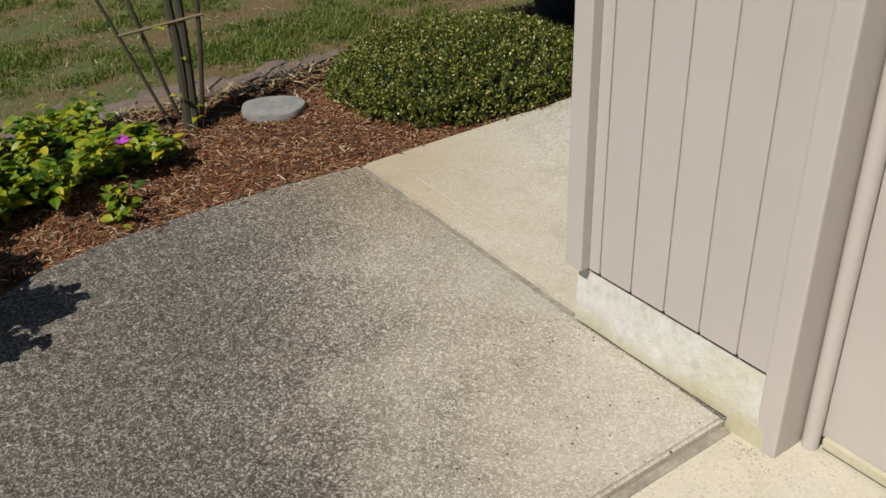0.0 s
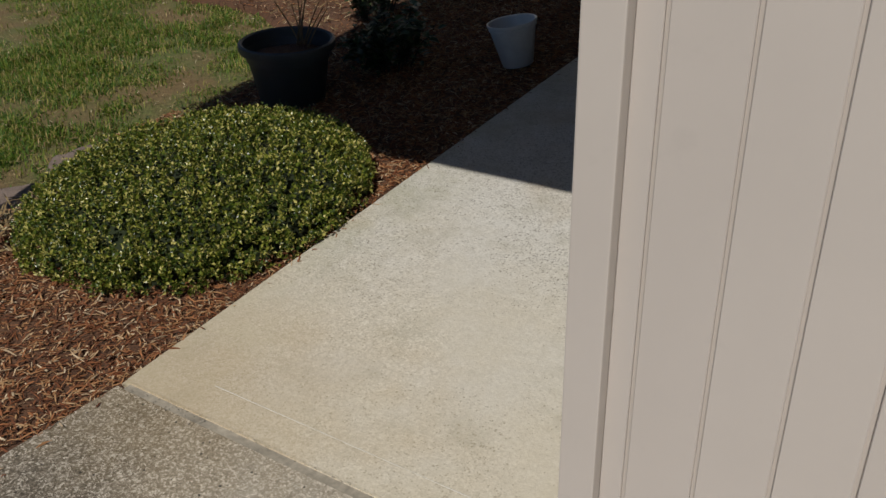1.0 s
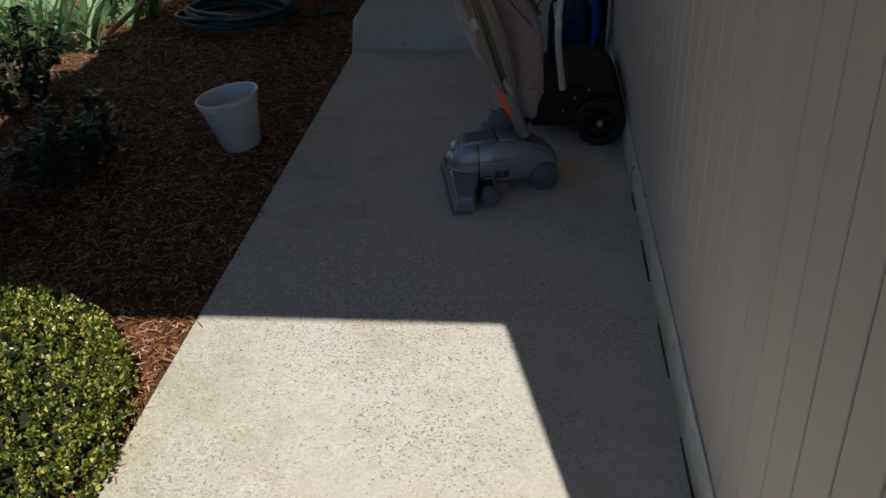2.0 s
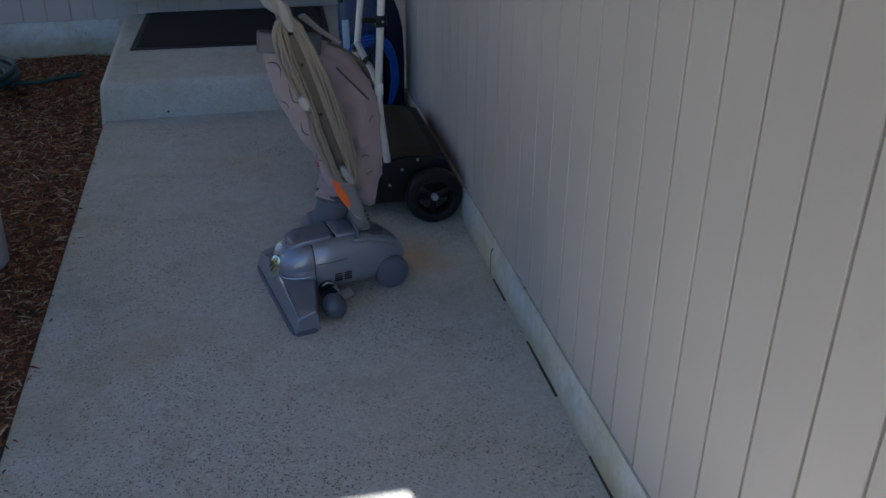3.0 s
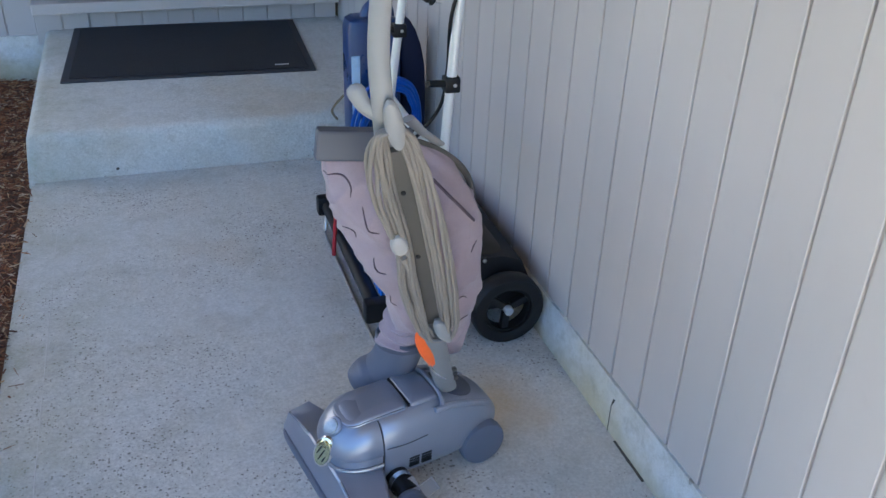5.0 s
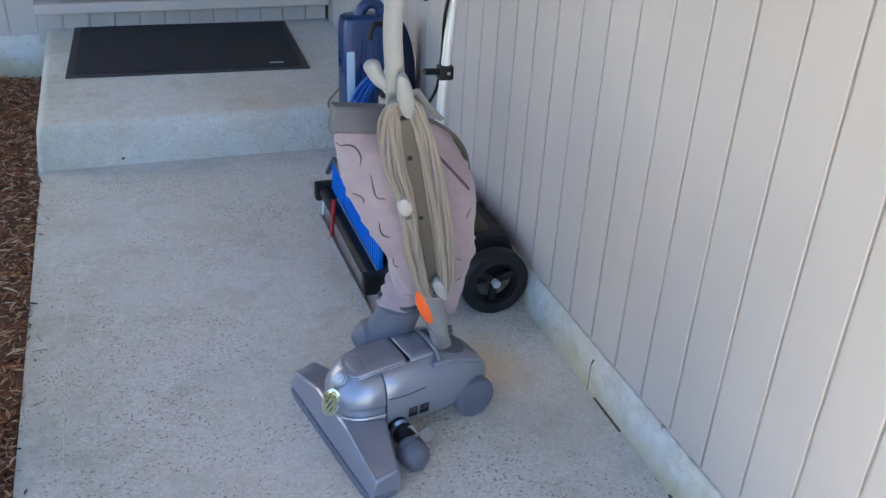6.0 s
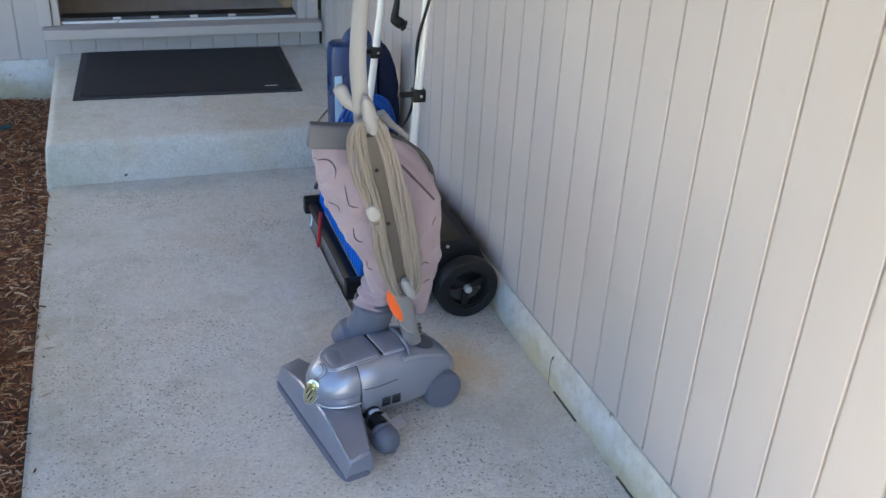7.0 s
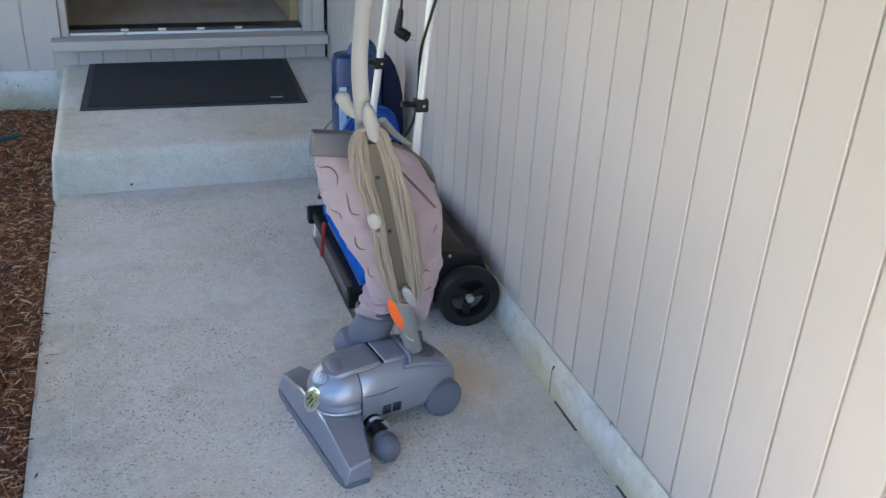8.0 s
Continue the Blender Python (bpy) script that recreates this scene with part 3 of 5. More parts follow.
    bm = loft([[(-0.012, y, -0.1), (-0.012 + 0.004 * noise.noise(Vector((y * 4, 0, 0))), y, 0.02), (-0.006 + 0.003 * noise.noise(Vector((y * 5, 2, 0))), y, 0.1135), (0.13, y, 0.1135), (0.13, y, -0.1)] for y in [0.02 + 0.1 * i for i in range(51)]])
    line = [(-0.0155, 2.322 + 0.002 * noise.noise(Vector((k, 0, 0))), 0.004 + 0.0085 * k) for k in range(9)] + [(-0.0095, 2.323, 0.084)]
    tagged(part("footing_crack", tube(line, [0.0008] * 8 + [0.0012, 0.0028], 6), CRACK_DIRT), "hairline crack with a dark knot in the footing", "crack", kind="structure")
    tagged(part("foundation_east", bm, FOUNDATION, smooth=True), "pale limewashed concrete footing strip", "foundation", kind="structure")


def build_front_wall():
    wall = tagged(part("wall_south", box(0.02, 0.575, 0.0065, 0.13, 0.178, 2.3), GROOVE), "sunlit beige wall of vertical grooved siding", "wall", kind="structure")
    boards(wall, [(0.0705 + 0.1073 * (i + 0.5), 0.0) for i in range(4)], 0.1073, 0.178, 2.122, 0)
    wide = board_mesh(0.082, 2.122)
    ob = new("board", wide)
    ob.matrix_world = pose(0.4997 + 0.041, 0, 0.178)
    ob.parent = wall
    thin = board_mesh(0.042, 2.122)
    ob = new("board", thin)
    ob.matrix_world = pose(0.0495, 0, 0.178)
    ob.parent = wall
    bm = loft([[(x, -0.002 + 0.004 * noise.noise(Vector((x * 8, 0, 0))), -0.1), (x, 0.001 + 0.003 * noise.noise(Vector((x * 9, 3, 0))), 0.08), (x, 0.0085, 0.166), (x, 0.016, 0.172), (x, 0.12, 0.172), (x, 0.12, -0.1)] for x in [-0.010 + 0.047 * i for i in range(14)]])
    # Near-black strips stand in for the shade line below the boards.
    cuts = [0.0715 + 0.1073 * i for i in range(5)]
    for x0, x1 in zip([0.034] + [c + 0.006 for c in cuts], [c + 0.001 for c in cuts] + [0.5825]):
        part("shadow_gap", box(x0, x1, 0.0012, 0.010, 0.1738, 0.1776), GAP_SHADE, wall, "dark strip painted in for the shade under the siding")
    tagged(part("foundation_south", bm, FOUNDATION, smooth=True), "pale stained concrete footing", "foundation", kind="structure")
    bm = box(-0.029, 0.031, -0.028, 0.030, 0.178, 2.3, 0.003)
    tagged(part("corner_trim", bm, TRIM), "beige painted corner board with nail marks", "trim", kind="structure")
    bm = box(0.5772, 0.635, -0.0012, 0.127, -0.03, 2.2, 0.006)
    tagged(part("garage_jamb", bm, TRIM), "beige painted garage door jamb", "trim", kind="structure")
    bm = tube([(0.656, 0.099, -0.028), (0.656, 0.099, 2.2)], 0.019, 18)
    tagged(part("door_stop_trim", bm, TRIM, smooth=True), "rounded beige door stop moulding", "trim", kind="structure")


def build_garage():
    door = tagged(part("garage_door", box(0.66, 3.2, 0.117, 0.155, 0.0, 2.2, 0.003), SIDING), "closed flat beige garage door", "garage door", kind="structure")
    part("bottom_seal", box(0.665, 3.2, 0.121, 0.16, -0.028, 0.0), SEAL, door, "dark rubber bottom seal")
    part("bottom_rail", box(0.68, 3.2, 0.103, 0.1165, -0.018, 0.008, 0.003), FOUNDATION, door, "pale stained bottom strip")
    tagged(part("wall_garage_head", box(0.576, 6, 0.0, 0.13, 2.2, 2.3), SIDING), "beige siding above the garage door", "wall", kind="structure")
    tagged(part("wall_garage_side", box(3.2, 6, 0.0, 0.13, -0.1, 2.2), SIDING), "beige painted siding", "wall", kind="structure")
    tagged(part("wall_garage_far", box(5.9, 6.03, 0.13, 9, -0.1, 2.3), SIDING), "beige painted siding", "wall", kind="structure")


def build_back_wall():
    wall = tagged(part("wall_north", box(-5.2, -1.262, 5.0365, 5.17, 0.137, 2.3), GROOVE), "beige painted wall of vertical grooved siding", "wall", kind="structure")
    boards(wall, [(-1.356 + 0.056 - 0.112 * i, 5.03) for i in range(35)], 0.112, 0.137, 2.163, 0)
    tagged(part("wall_north_head", box(-1.262, 0.14, 5.03, 5.16, 2.36, 2.45), SIDING), "beige siding above the door", "wall", kind="structure")
    tagged(part("foundation_north", roughen(box(-5.2, -1.225, 5.02, 5.15, -0.12, 0.137), 0.004, 5), FOUNDATION), "pale concrete footing below the siding", "foundation", kind="structure")
    doorway = thing("door_1", "open front doorway with beige casing and wide sill", "door", kind="structure")
    part("sill", box(-1.245, -0.012, 4.935, 5.09, 0.238, 0.282, 0.006), TRIM, doorway)
    part("casing", box(-1.262, -1.205, 5.005, 5.04, 0.284, 2.36, 0.004), TRIM, doorway)
    part("casing", box(-1.203, -1.172, 5.018, 5.15, 0.284, 2.36, 0.003), TRIM, doorway)
    part("casing", box(-0.115, -0.075, 5.018, 5.15, 0.284, 2.36, 0.003), TRIM, doorway)
    part("casing", box(-0.073, -0.018, 5.005, 5.04, 0.284, 2.36, 0.004), TRIM, doorway)
    part("casing", box(-1.172, -0.115, 5.018, 5.15, 2.30, 2.36, 0.003), TRIM, doorway)
    part("threshold", box(-1.172, -0.115, 5.06, 5.16, 0.283, 0.306, 0.004), DOOR_DARK, doorway, "dark metal threshold")
    part("threshold_lip", box(-1.168, -0.12, 5.042, 5.058, 0.283, 0.294, 0.002), ALU, doorway, "pale metal threshold lip")
    # Small bright tabs added at the white spots along the threshold.
    for x in (-0.951, -0.786, -0.612, -0.437):
        part("clip", box(x, x + 0.035, 5.052, 5.062, 0.296, 0.307, 0.002), ALU, doorway, "small bright metal tab added at a white spot")
    skirt = tagged(part("sill_skirt_back", box(-1.245, -0.012, 5.015, 5.08, 0.1, 0.237), GROOVE), "dark backing below the door sill", "wall", kind="structure")
    gaps = [-1.245] + [-1.141 + 0.1032 * i for i in range(11)] + [-0.012]
    for a, b in zip(gaps, gaps[1:]):
        part("board", box(a + 0.003, b - 0.003, 5.002, 5.015, 0.160, 0.236, 0.002), SIDING, skirt)
    # the room behind the doorway
    tagged(part("floor_room", box(-3.0, 0.6, 5.16, 9, 0.2, 0.292), VINYL), "beige vinyl floor of the hallway", "floor", kind="structure")
    tagged(part("wall_room_left", box(-1.75, -1.65, 5.17, 9, 0.292, 2.7), ROOM_PAINT), "plain painted hallway wall", "wall", kind="structure")
    tagged(part("wall_room_right", box(0.15, 0.25, 5.17, 9, 0.292, 2.7), ROOM_PAINT), "plain painted hallway wall", "wall", kind="structure")
    tagged(part("wall_room_back", box(-3.0, 0.6, 9, 9.1, 0.292, 2.7), ROOM_PAINT), "plain painted hallway wall", "wall", kind="structure")
    leaf = thing("door_2", "brown wooden front door standing open into the hallway", "door", kind="structure")
    part("door_leaf", box(-0.155, -0.112, 5.17, 6.02, 0.30, 2.3, 0.003), WOOD, leaf)


def build_roof():
    tagged(part("roof", box(-2.03, 6.3, -0.24, 9.4, 2.34, 2.5), SHINGLE), "dark shingled porch and house roof", "roof", kind="structure")
    tagged(part("ceiling", box(-2.0, 6.25, -0.2, 4.98, 2.302, 2.339), SOFFIT), "unseen porch soffit, dark brown to cut bounced light", "ceiling", kind="structure")
    tagged(part("fascia_front", box(-2.05, 6.3, -0.262, -0.242, 2.28, 2.5), TRIM), "beige fascia board", "trim", kind="structure")
    tagged(part("fascia_side", box(-2.052, -2.032, -0.24, 9.4, 2.28, 2.5), TRIM), "beige fascia board", "trim", kind="structure")


build_ground()
build_bed()
build_slabs()
build_long_wall()
build_front_wall()
build_garage()
build_back_wall()
build_roof()

# ---- vacuum cleaner ----
VAC = pose(-0.619, 2.3175, 0, 0, 0, 191.4)
TO_VAC = VAC.inverted()


def build_vacuum():
    vac = thing("vacuum_cleaner", "metallic grey upright vacuum cleaner with mauve cloth bag and wrapped cord", "vacuum cleaner", VAC)
    # nozzle: one wide wedge, highest beside the body, with its bumper
    def slice_at(y):
        k = min(1.0, max(0.0, (abs(y - 0.006) - 0.07) / 0.125))
        top_f, top_b, back = 0.089 - 0.040 * k, 0.080 - 0.020 * k, -0.094 + 0.036 * k
        return [(0.004, y, 0.010), (0.003, y, 0.020), (-0.004, y, 0.036), (-0.0075 + 0.004 * (1 - k), y, top_f - 0.004), (-0.011 + 0.004 * (1 - k), y, top_f), (back + 0.005, y, top_b), (back, y, top_b - 0.005), (back - 0.004, y, 0.010)]

    def pinched(ring, y, k):
        return [(-0.035 + (x + 0.035) * k, y, 0.010 + (z - 0.010) * k) for x, _, z in ring]

    lo_end, hi_end = slice_at(-0.186), slice_at(0.198)
    rings = [pinched(lo_end, -0.1925, 0.93), pinched(lo_end, -0.190, 0.985)] + [slice_at(y) for y in (-0.186, -0.15, -0.11, -0.064, -0.03, 0.006, 0.042, 0.076, 0.12, 0.16, 0.198)] + [pinched(hi_end, 0.202, 0.985), pinched(hi_end, 0.2045, 0.93)]
    head = part("nozzle", loft(rings), VAC_GREY, vac, smooth=True)
    for y0, y1 in ((-0.185, -0.07), (0.08, 0.197)):
        line = [(p[0] + 0.0008, y, p[2] + 0.0002) for y in (y0, (y0 + y1) / 2, y1) for p in (slice_at(y)[4],)]
        part("nozzle_ridge", tube(line, 0.0023, 8), VAC_EDGE, head, "worn front ridge with painted highlight", smooth=True)
    end = hi_end
    part("nozzle_ridge", tube([(end[4][0], 0.1985, end[4][2]), (end[5][0], 0.1985, end[5][2])], 0.0017, 8), VAC_EDGE, head, smooth=True)
    skirt = [(-0.026 + 0.037 * math.copysign(abs(math.cos(a)) ** 0.3, math.cos(a)), 0.006 + 0.2015 * math.copysign(abs(math.sin(a)) ** 0.22, math.sin(a))) for a in (math.tau * i / 64 for i in range(64))]
    part("bumper", loft([[(x, y, 0.001) for x, y in skirt], [(x, y, 0.009) for x, y in skirt], [(-0.03 + (x + 0.03) * 0.93, y * 0.99, 0.015) for x, y in skirt]]), VAC_RUBBER, head, "dark rubber bumper")
    # front housing: a rounded nose with a proud band, bead at its foot
    def nose(z, w, tip, back=-0.093, n=36, power=2.7):
        ring = []
        for i in range(n + 1):
            a = math.pi * (i / n - 0.5)
            c, q = abs(math.cos(a)), math.sin(a)
            ring.append((back + (tip - back) * c ** (2 / power), w * math.copysign(abs(q) ** (2 / power), q), z))
        return ring

    front = [(0.040, 0.073, -0.010), (0.086, 0.075, -0.006), (0.092, 0.0745, -0.006), (0.107, 0.0735, -0.007), (0.110, 0.0765, -0.005), (0.115, 0.0775, -0.0055), (0.128, 0.0765, -0.010), (0.141, 0.0735, -0.018), (0.153, 0.069, -0.028), (0.163, 0.062, -0.038), (0.170, 0.054, -0.048), (0.174, 0.044, -0.058), (0.1755, 0.030, -0.070)]
    part("front_housing", loft([nose(*r) for r in front]), VAC_GREY, vac, smooth=True)
    bead = [(x, y, z) for x, y, z in nose(0.0905, 0.0770, -0.003, n=40) if y > -0.02 or x < -0.03]
    part("nose_bead", tube(bead, 0.0036, 8, side=(0, 0, 1)), VAC_EDGE, vac, "bead with painted highlight round the foot of the nose", smooth=True)

    def shell(x, w, top, low, shoulder=1.0):
        """A ring across the body at x: flat side, round shoulder, nearly flat top."""
        h = (top - low) / 0.14
        half = smooth_line([(0, top, 0), (w * 0.42, top - 0.001, 0), (w * 0.66, top - 0.006 * h, 0), (w * 0.84, top - 0.021 * h * shoulder, 0), (w * 0.95, top - 0.043 * h, 0), (w, top - 0.070 * h, 0), (w * 0.99, low + 0.035 * h, 0), (w * 0.90, low + 0.012 * h, 0), (w * 0.66, low + 0.001, 0), (0, low, 0)], 3)
        right = [(x, p.x, p.y) for p in half]
        return right + [(x, -y, z) for _, y, z in right[-2:0:-1]]

    part("seam", loft([shell(-0.0915, 0.0725, 0.1735, 0.042), shell(-0.100, 0.0725, 0.1735, 0.042)]), SEAM_BLACK, vac, "black seam between housings")
    rear = [(-0.097, 0.0755, 0.1765, 0.040), (-0.0985, 0.0765, 0.1775, 0.039), (-0.15, 0.0765, 0.1795, 0.036), (-0.20, 0.0755, 0.1785, 0.034), (-0.24, 0.0735, 0.1745, 0.036), (-0.275, 0.070, 0.166, 0.038), (-0.305, 0.065, 0.153, 0.042), (-0.332, 0.057, 0.136, 0.048), (-0.350, 0.047, 0.118, 0.056), (-0.361, 0.034, 0.101, 0.065), (-0.365, 0.018, 0.090, 0.074)]
    body = part("rear_housing", loft([shell(*r) for r in rear]), VAC_GREY, vac, smooth=True)
    part("side_line", tube(smooth_line([(-0.101, 0.0758, 0.122), (-0.14, 0.0762, 0.120), (-0.185, 0.0752, 0.124)]), 0.0012, 6), VAC_DARK, body)
    # raised cap on top, with the dark gap across it
    def cap(x0, x1, w0, w1, z0, z1, nose_round):
        outline = []
        for i in range(44):
            a = math.tau * i / 44
            c, s = math.cos(a), math.sin(a)
            t = 0.5 + 0.5 * math.copysign(abs(c) ** (nose_round if c > 0 else 0.12), c)
            x = x0 + (x1 - x0) * t
            outline.append((x, (w0 + (w1 - w0) * t) * math.copysign(abs(s) ** 0.45, s), z0 + (z1 - z0) * t - 0.010 * max(0.0, t - 0.7) / 0.3 * (nose_round > 0.3)))
        mid = (x0 + x1) / 2
        return loft([[(x, y, z - 0.02) for x, y, z in outline], [(x, y, z) for x, y, z in outline], [((x - mid) * 0.985 + mid, y * 0.965, z + 0.0028) for x, y, z in outline], [((x - mid) * 0.95 + mid, y * 0.90, z + 0.0042) for x, y, z in outline], [((x - mid) * 0.5 + mid, y * 0.5, z + 0.0062) for x, y, z in outline]])
    part("top_cap", cap(-0.1585, -0.036, 0.046, 0.045, 0.1795, 0.174, 0.62), VAC_GREY, vac, smooth=True)
    part("top_cap", cap(-0.222, -0.1625, 0.044, 0.046, 0.1775, 0.1795, 0.12), VAC_GREY, vac, smooth=True)
    part("cap_gap", box(-0.1622, -0.1588, -0.043, 0.0445, 0.166, 0.1825), SEAM_BLACK, vac, "black gap across the cap")
    part("cap_rim", tube(smooth_line([(-0.150, 0.0462, 0.1775), (-0.11, 0.0462, 0.1755), (-0.075, 0.0452, 0.1725), (-0.055, 0.042, 0.168), (-0.042, 0.031, 0.1655), (-0.0365, 0.012, 0.164), (-0.0365, -0.012, 0.164)], 5), 0.0022, 8), VAC_EDGE, vac, "cap rim with painted highlight", smooth=True)
    # collar under the handle
    part("collar", tube(smooth_line([(-0.222, -0.064, 0.160), (-0.2265, -0.048, 0.177), (-0.228, -0.02, 0.1835), (-0.228, 0.02, 0.1835), (-0.2265, 0.048, 0.178), (-0.222, 0.064, 0.164)]), 0.006, 8, flat=0.8), VAC_GREY, vac, smooth=True)
    for side in (1, -1):
        part("rear_arch", tube(smooth_line([(-0.205, side * 0.064, 0.166), (-0.235, side * 0.0645, 0.166), (-0.265, side * 0.062, 0.159), (-0.298, side * 0.056, 0.145), (-0.327, side * 0.048, 0.128)]), 0.0062, 8), VAC_GREY, vac, smooth=True)
    part("rear_plate", oval((-0.272, 0, 0.1635), (1, 0, 0.38), (0, 1, 0), (-0.36, 0, 1), 0.044, 0.046, 0.009), VAC_DARK, vac, smooth=True)
    # headlamp, badge, vents
    lamp = part("headlamp", oval((-0.0245, 0.006, 0.1535), (-0.3, 1, 0), (-0.6, 0, 0.8), (0.74, 0.26, 0.58), 0.0205, 0.0205, 0.010), VAC_GREY, vac, smooth=True)
    part("lens", oval((-0.0195, 0.0075, 0.1575), (-0.3, 1, 0), (-0.6, 0, 0.8), (0.74, 0.26, 0.58), 0.0160, 0.0160, 0.007), LENS, lamp, "clear headlamp lens", smooth=True)
    ring = part("badge", oval((-0.0025, 0.0145, 0.109), (-0.28, 0, 1), (-0.56, 0.83, 0), (0.80, 0.56, 0.24), 0.034, 0.0215, 0.010), CHROME, vac, "chrome rimmed oval badge", smooth=True)
    part("badge_face", oval((0.0016, 0.0173, 0.1100), (-0.28, 0, 1), (-0.56, 0.83, 0), (0.80, 0.56, 0.24), 0.0275, 0.0158, 0.006, dome=0.3), BADGE, ring, "pale gold mirror face", smooth=True)
    for dy, dz, half in ((-0.0065, 0.006, 0.011), (0.0, -0.003, 0.015), (0.0065, -0.011, 0.008)):
        spot = (0.0044 - 0.56 * dy - 0.28 * dz, 0.0193 + 0.83 * dy, 0.1108 + dz)
        part("badge_mark", oval(spot, (-0.45, 0.3, 1), (-0.56, 0.83, 0), (0.80, 0.56, 0.24), half, 0.0016, 0.002, 14, dome=0.3), SEAM_BLACK, ring, "dark strokes on the badge", smooth=True)
    for x in (-0.157, -0.183):
        for k in range(4):
            part("vent_slot", box(x - 0.0105, x + 0.0105, 0.0745, 0.0775, 0.062 + 0.0062 * k, 0.0652 + 0.0062 * k), SEAM_BLACK, body)
    # wheels
    wheel = [(0.012, -0.012), (0.034, -0.012), (0.0465, -0.004), (0.048, 0.004), (0.0475, 0.016), (0.0445, 0.021), (0.03, 0.0235), (0.012, 0.0245)]
    part("rear_wheel", lathe(wheel, 44, pose(-0.313, 0.054, 0.049, -90)), VAC_RUBBER, vac, "matt grey rear wheel", smooth=True)
    part("rear_wheel", lathe(wheel, 44, pose(-0.311, -0.050, 0.049, 90)), VAC_RUBBER, vac, "matt grey rear wheel", smooth=True)
    roller = [(0.012, -0.03), (0.026, -0.026), (0.0305, -0.016), (0.0305, -0.0125), (0.0296, -0.011), (0.0296, -0.009), (0.0308, -0.0075), (0.031, 0.002), (0.0295, 0.012), (0.025, 0.0215), (0.016, 0.028), (0.006, 0.0305)]
    for side in (1, -1):
        part("front_roller", lathe(roller, 36, pose(-0.119, side * 0.150, 0.032, -90 * side)), VAC_RUBBER, vac, "grey rubber front roller", smooth=True)
        part("axle", tube([(-0.122, side * 0.068, 0.050), (-0.124, side * 0.118, 0.040)], 0.021, 16), SEAM_BLACK, vac, "black axle sleeve", smooth=True)
    part("axle_band", lathe([(0.0225, -0.006), (0.0245, -0.006), (0.0245, 0.006), (0.0225, 0.006)], 30, pose(-0.122, 0.094, 0.046, -80), caps=False), CHROME, vac, "chrome band", smooth=True)
    pedal = box(-0.016, 0.016, -0.013, 0.013, -0.003, 0.003, 0.0015)
    for y in (-0.0125, 0.0125):
        box(-0.0158, 0.0158, y - 0.0012, y + 0.0012, 0.003, 0.006, 0.0005, pedal)
    for x in (-0.0155, 0.0155):
        box(x - 0.0012, x + 0.0012, -0.0125, 0.0125, 0.003, 0.006, 0.0005, pedal)
    latch = part("latch", pedal, LATCH_GREY, vac, "steel toe latch with raised rim")
    latch.matrix_local = pose(-0.161, 0.126, 0.046, -30, 8, 12)
    arm = part("latch", box(-0.010, 0.010, -0.014, 0.014, -0.003, 0.003, 0.0015), LATCH_GREY, vac, "steel latch arm")
    arm.matrix_local = pose(-0.134, 0.113, 0.054, -34, 10, 6)
    # exhaust elbow on the far side, up to the bag
    boot = smooth_line([(-0.122, -0.124, 0.122), (-0.130, -0.122, 0.126), (-0.152, -0.116, 0.134), (-0.178, -0.104, 0.150), (-0.192, -0.088, 0.182), (-0.198, -0.074, 0.220), (-0.199, -0.066, 0.250)], 5)
    girth = [0.010, 0.016, 0.022, 0.027, 0.031, 0.034, 0.037, 0.040, 0.042, 0.044] + [0.046] * 21
    elbow = part("exhaust_elbow", tube(boot, girth, 22), VAC_RUBBER, vac, "blue-grey boot-shaped exhaust elbow", smooth=True)
    part("elbow_collar", lathe([(0.0455, -0.012), (0.049, -0.010), (0.050, 0.004), (0.046, 0.008), (0.040, 0.004)], 30, pose(-0.198, -0.066, 0.252, 0, -6, 0) , caps=False), VAC_DARK, elbow, "dark collar round the bag's neck", smooth=True)
    part("elbow_base", tube(smooth_line([(-0.19, -0.05, 0.09), (-0.18, -0.09, 0.10), (-0.165, -0.118, 0.125)], 4), 0.036, 16), VAC_RUBBER, vac, smooth=True)
    # handle
    lo, hi = Vector((-0.421, 2.262, 0.383)), Vector((-0.535, 2.125, 0.778))
    axis = (hi - lo).normalized()
    face = Vector((-0.28, -0.95, 0.0))
    face = (face - axis * face.dot(axis)).normalized()
    right = axis.cross(face)
    right = right if right.x > 0 else -right

    def at(t, s=0.0, n=0.0):
        """A point of the handle: t from the lower hook (0) to the upper (1), s to its right, n towards its face."""
        return TO_VAC @ (lo.lerp(hi, t) + right * s + face * n)

    def way(v):
        return TO_VAC.to_3x3() @ v

    foot = Vector((-0.248, 0.030, 0.180))
    head_end = at(0.03, -0.018, -0.014)
    fork_c = [foot, foot.lerp(head_end, 0.35), foot.lerp(head_end, 0.75), head_end, at(0.14, -0.010, -0.02)]
    part("fork", tube(smooth_line(fork_c, 5), [0.019 + 0.0005 * min(i, 10) for i in range(21)], 16, flat=0.55, side=way(face)), FORK_GREY, vac, "grey handle fork", smooth=True)
    slope = (head_end - foot).normalized()
    mid = foot.lerp(head_end, 0.60) + way(right) * -0.010 + way(face) * 0.0075
    part("fork_inlay", oval(mid, slope - way(right) * 0.10, way(right), way(face) - way(right) * 0.15, 0.060, 0.0185, 0.007), ORANGE, vac, "bright orange oval inlay", smooth=True)
    part("fork_trim", tube(smooth_line([foot.lerp(head_end, k) + way(right) * d + way(face) * 0.0105 for k, d in ((0.42, -0.017), (0.32, -0.012), (0.24, -0.003), (0.20, 0.006))], 4), 0.0028, 8), CHROME, vac, "bright trim below the inlay", smooth=True)
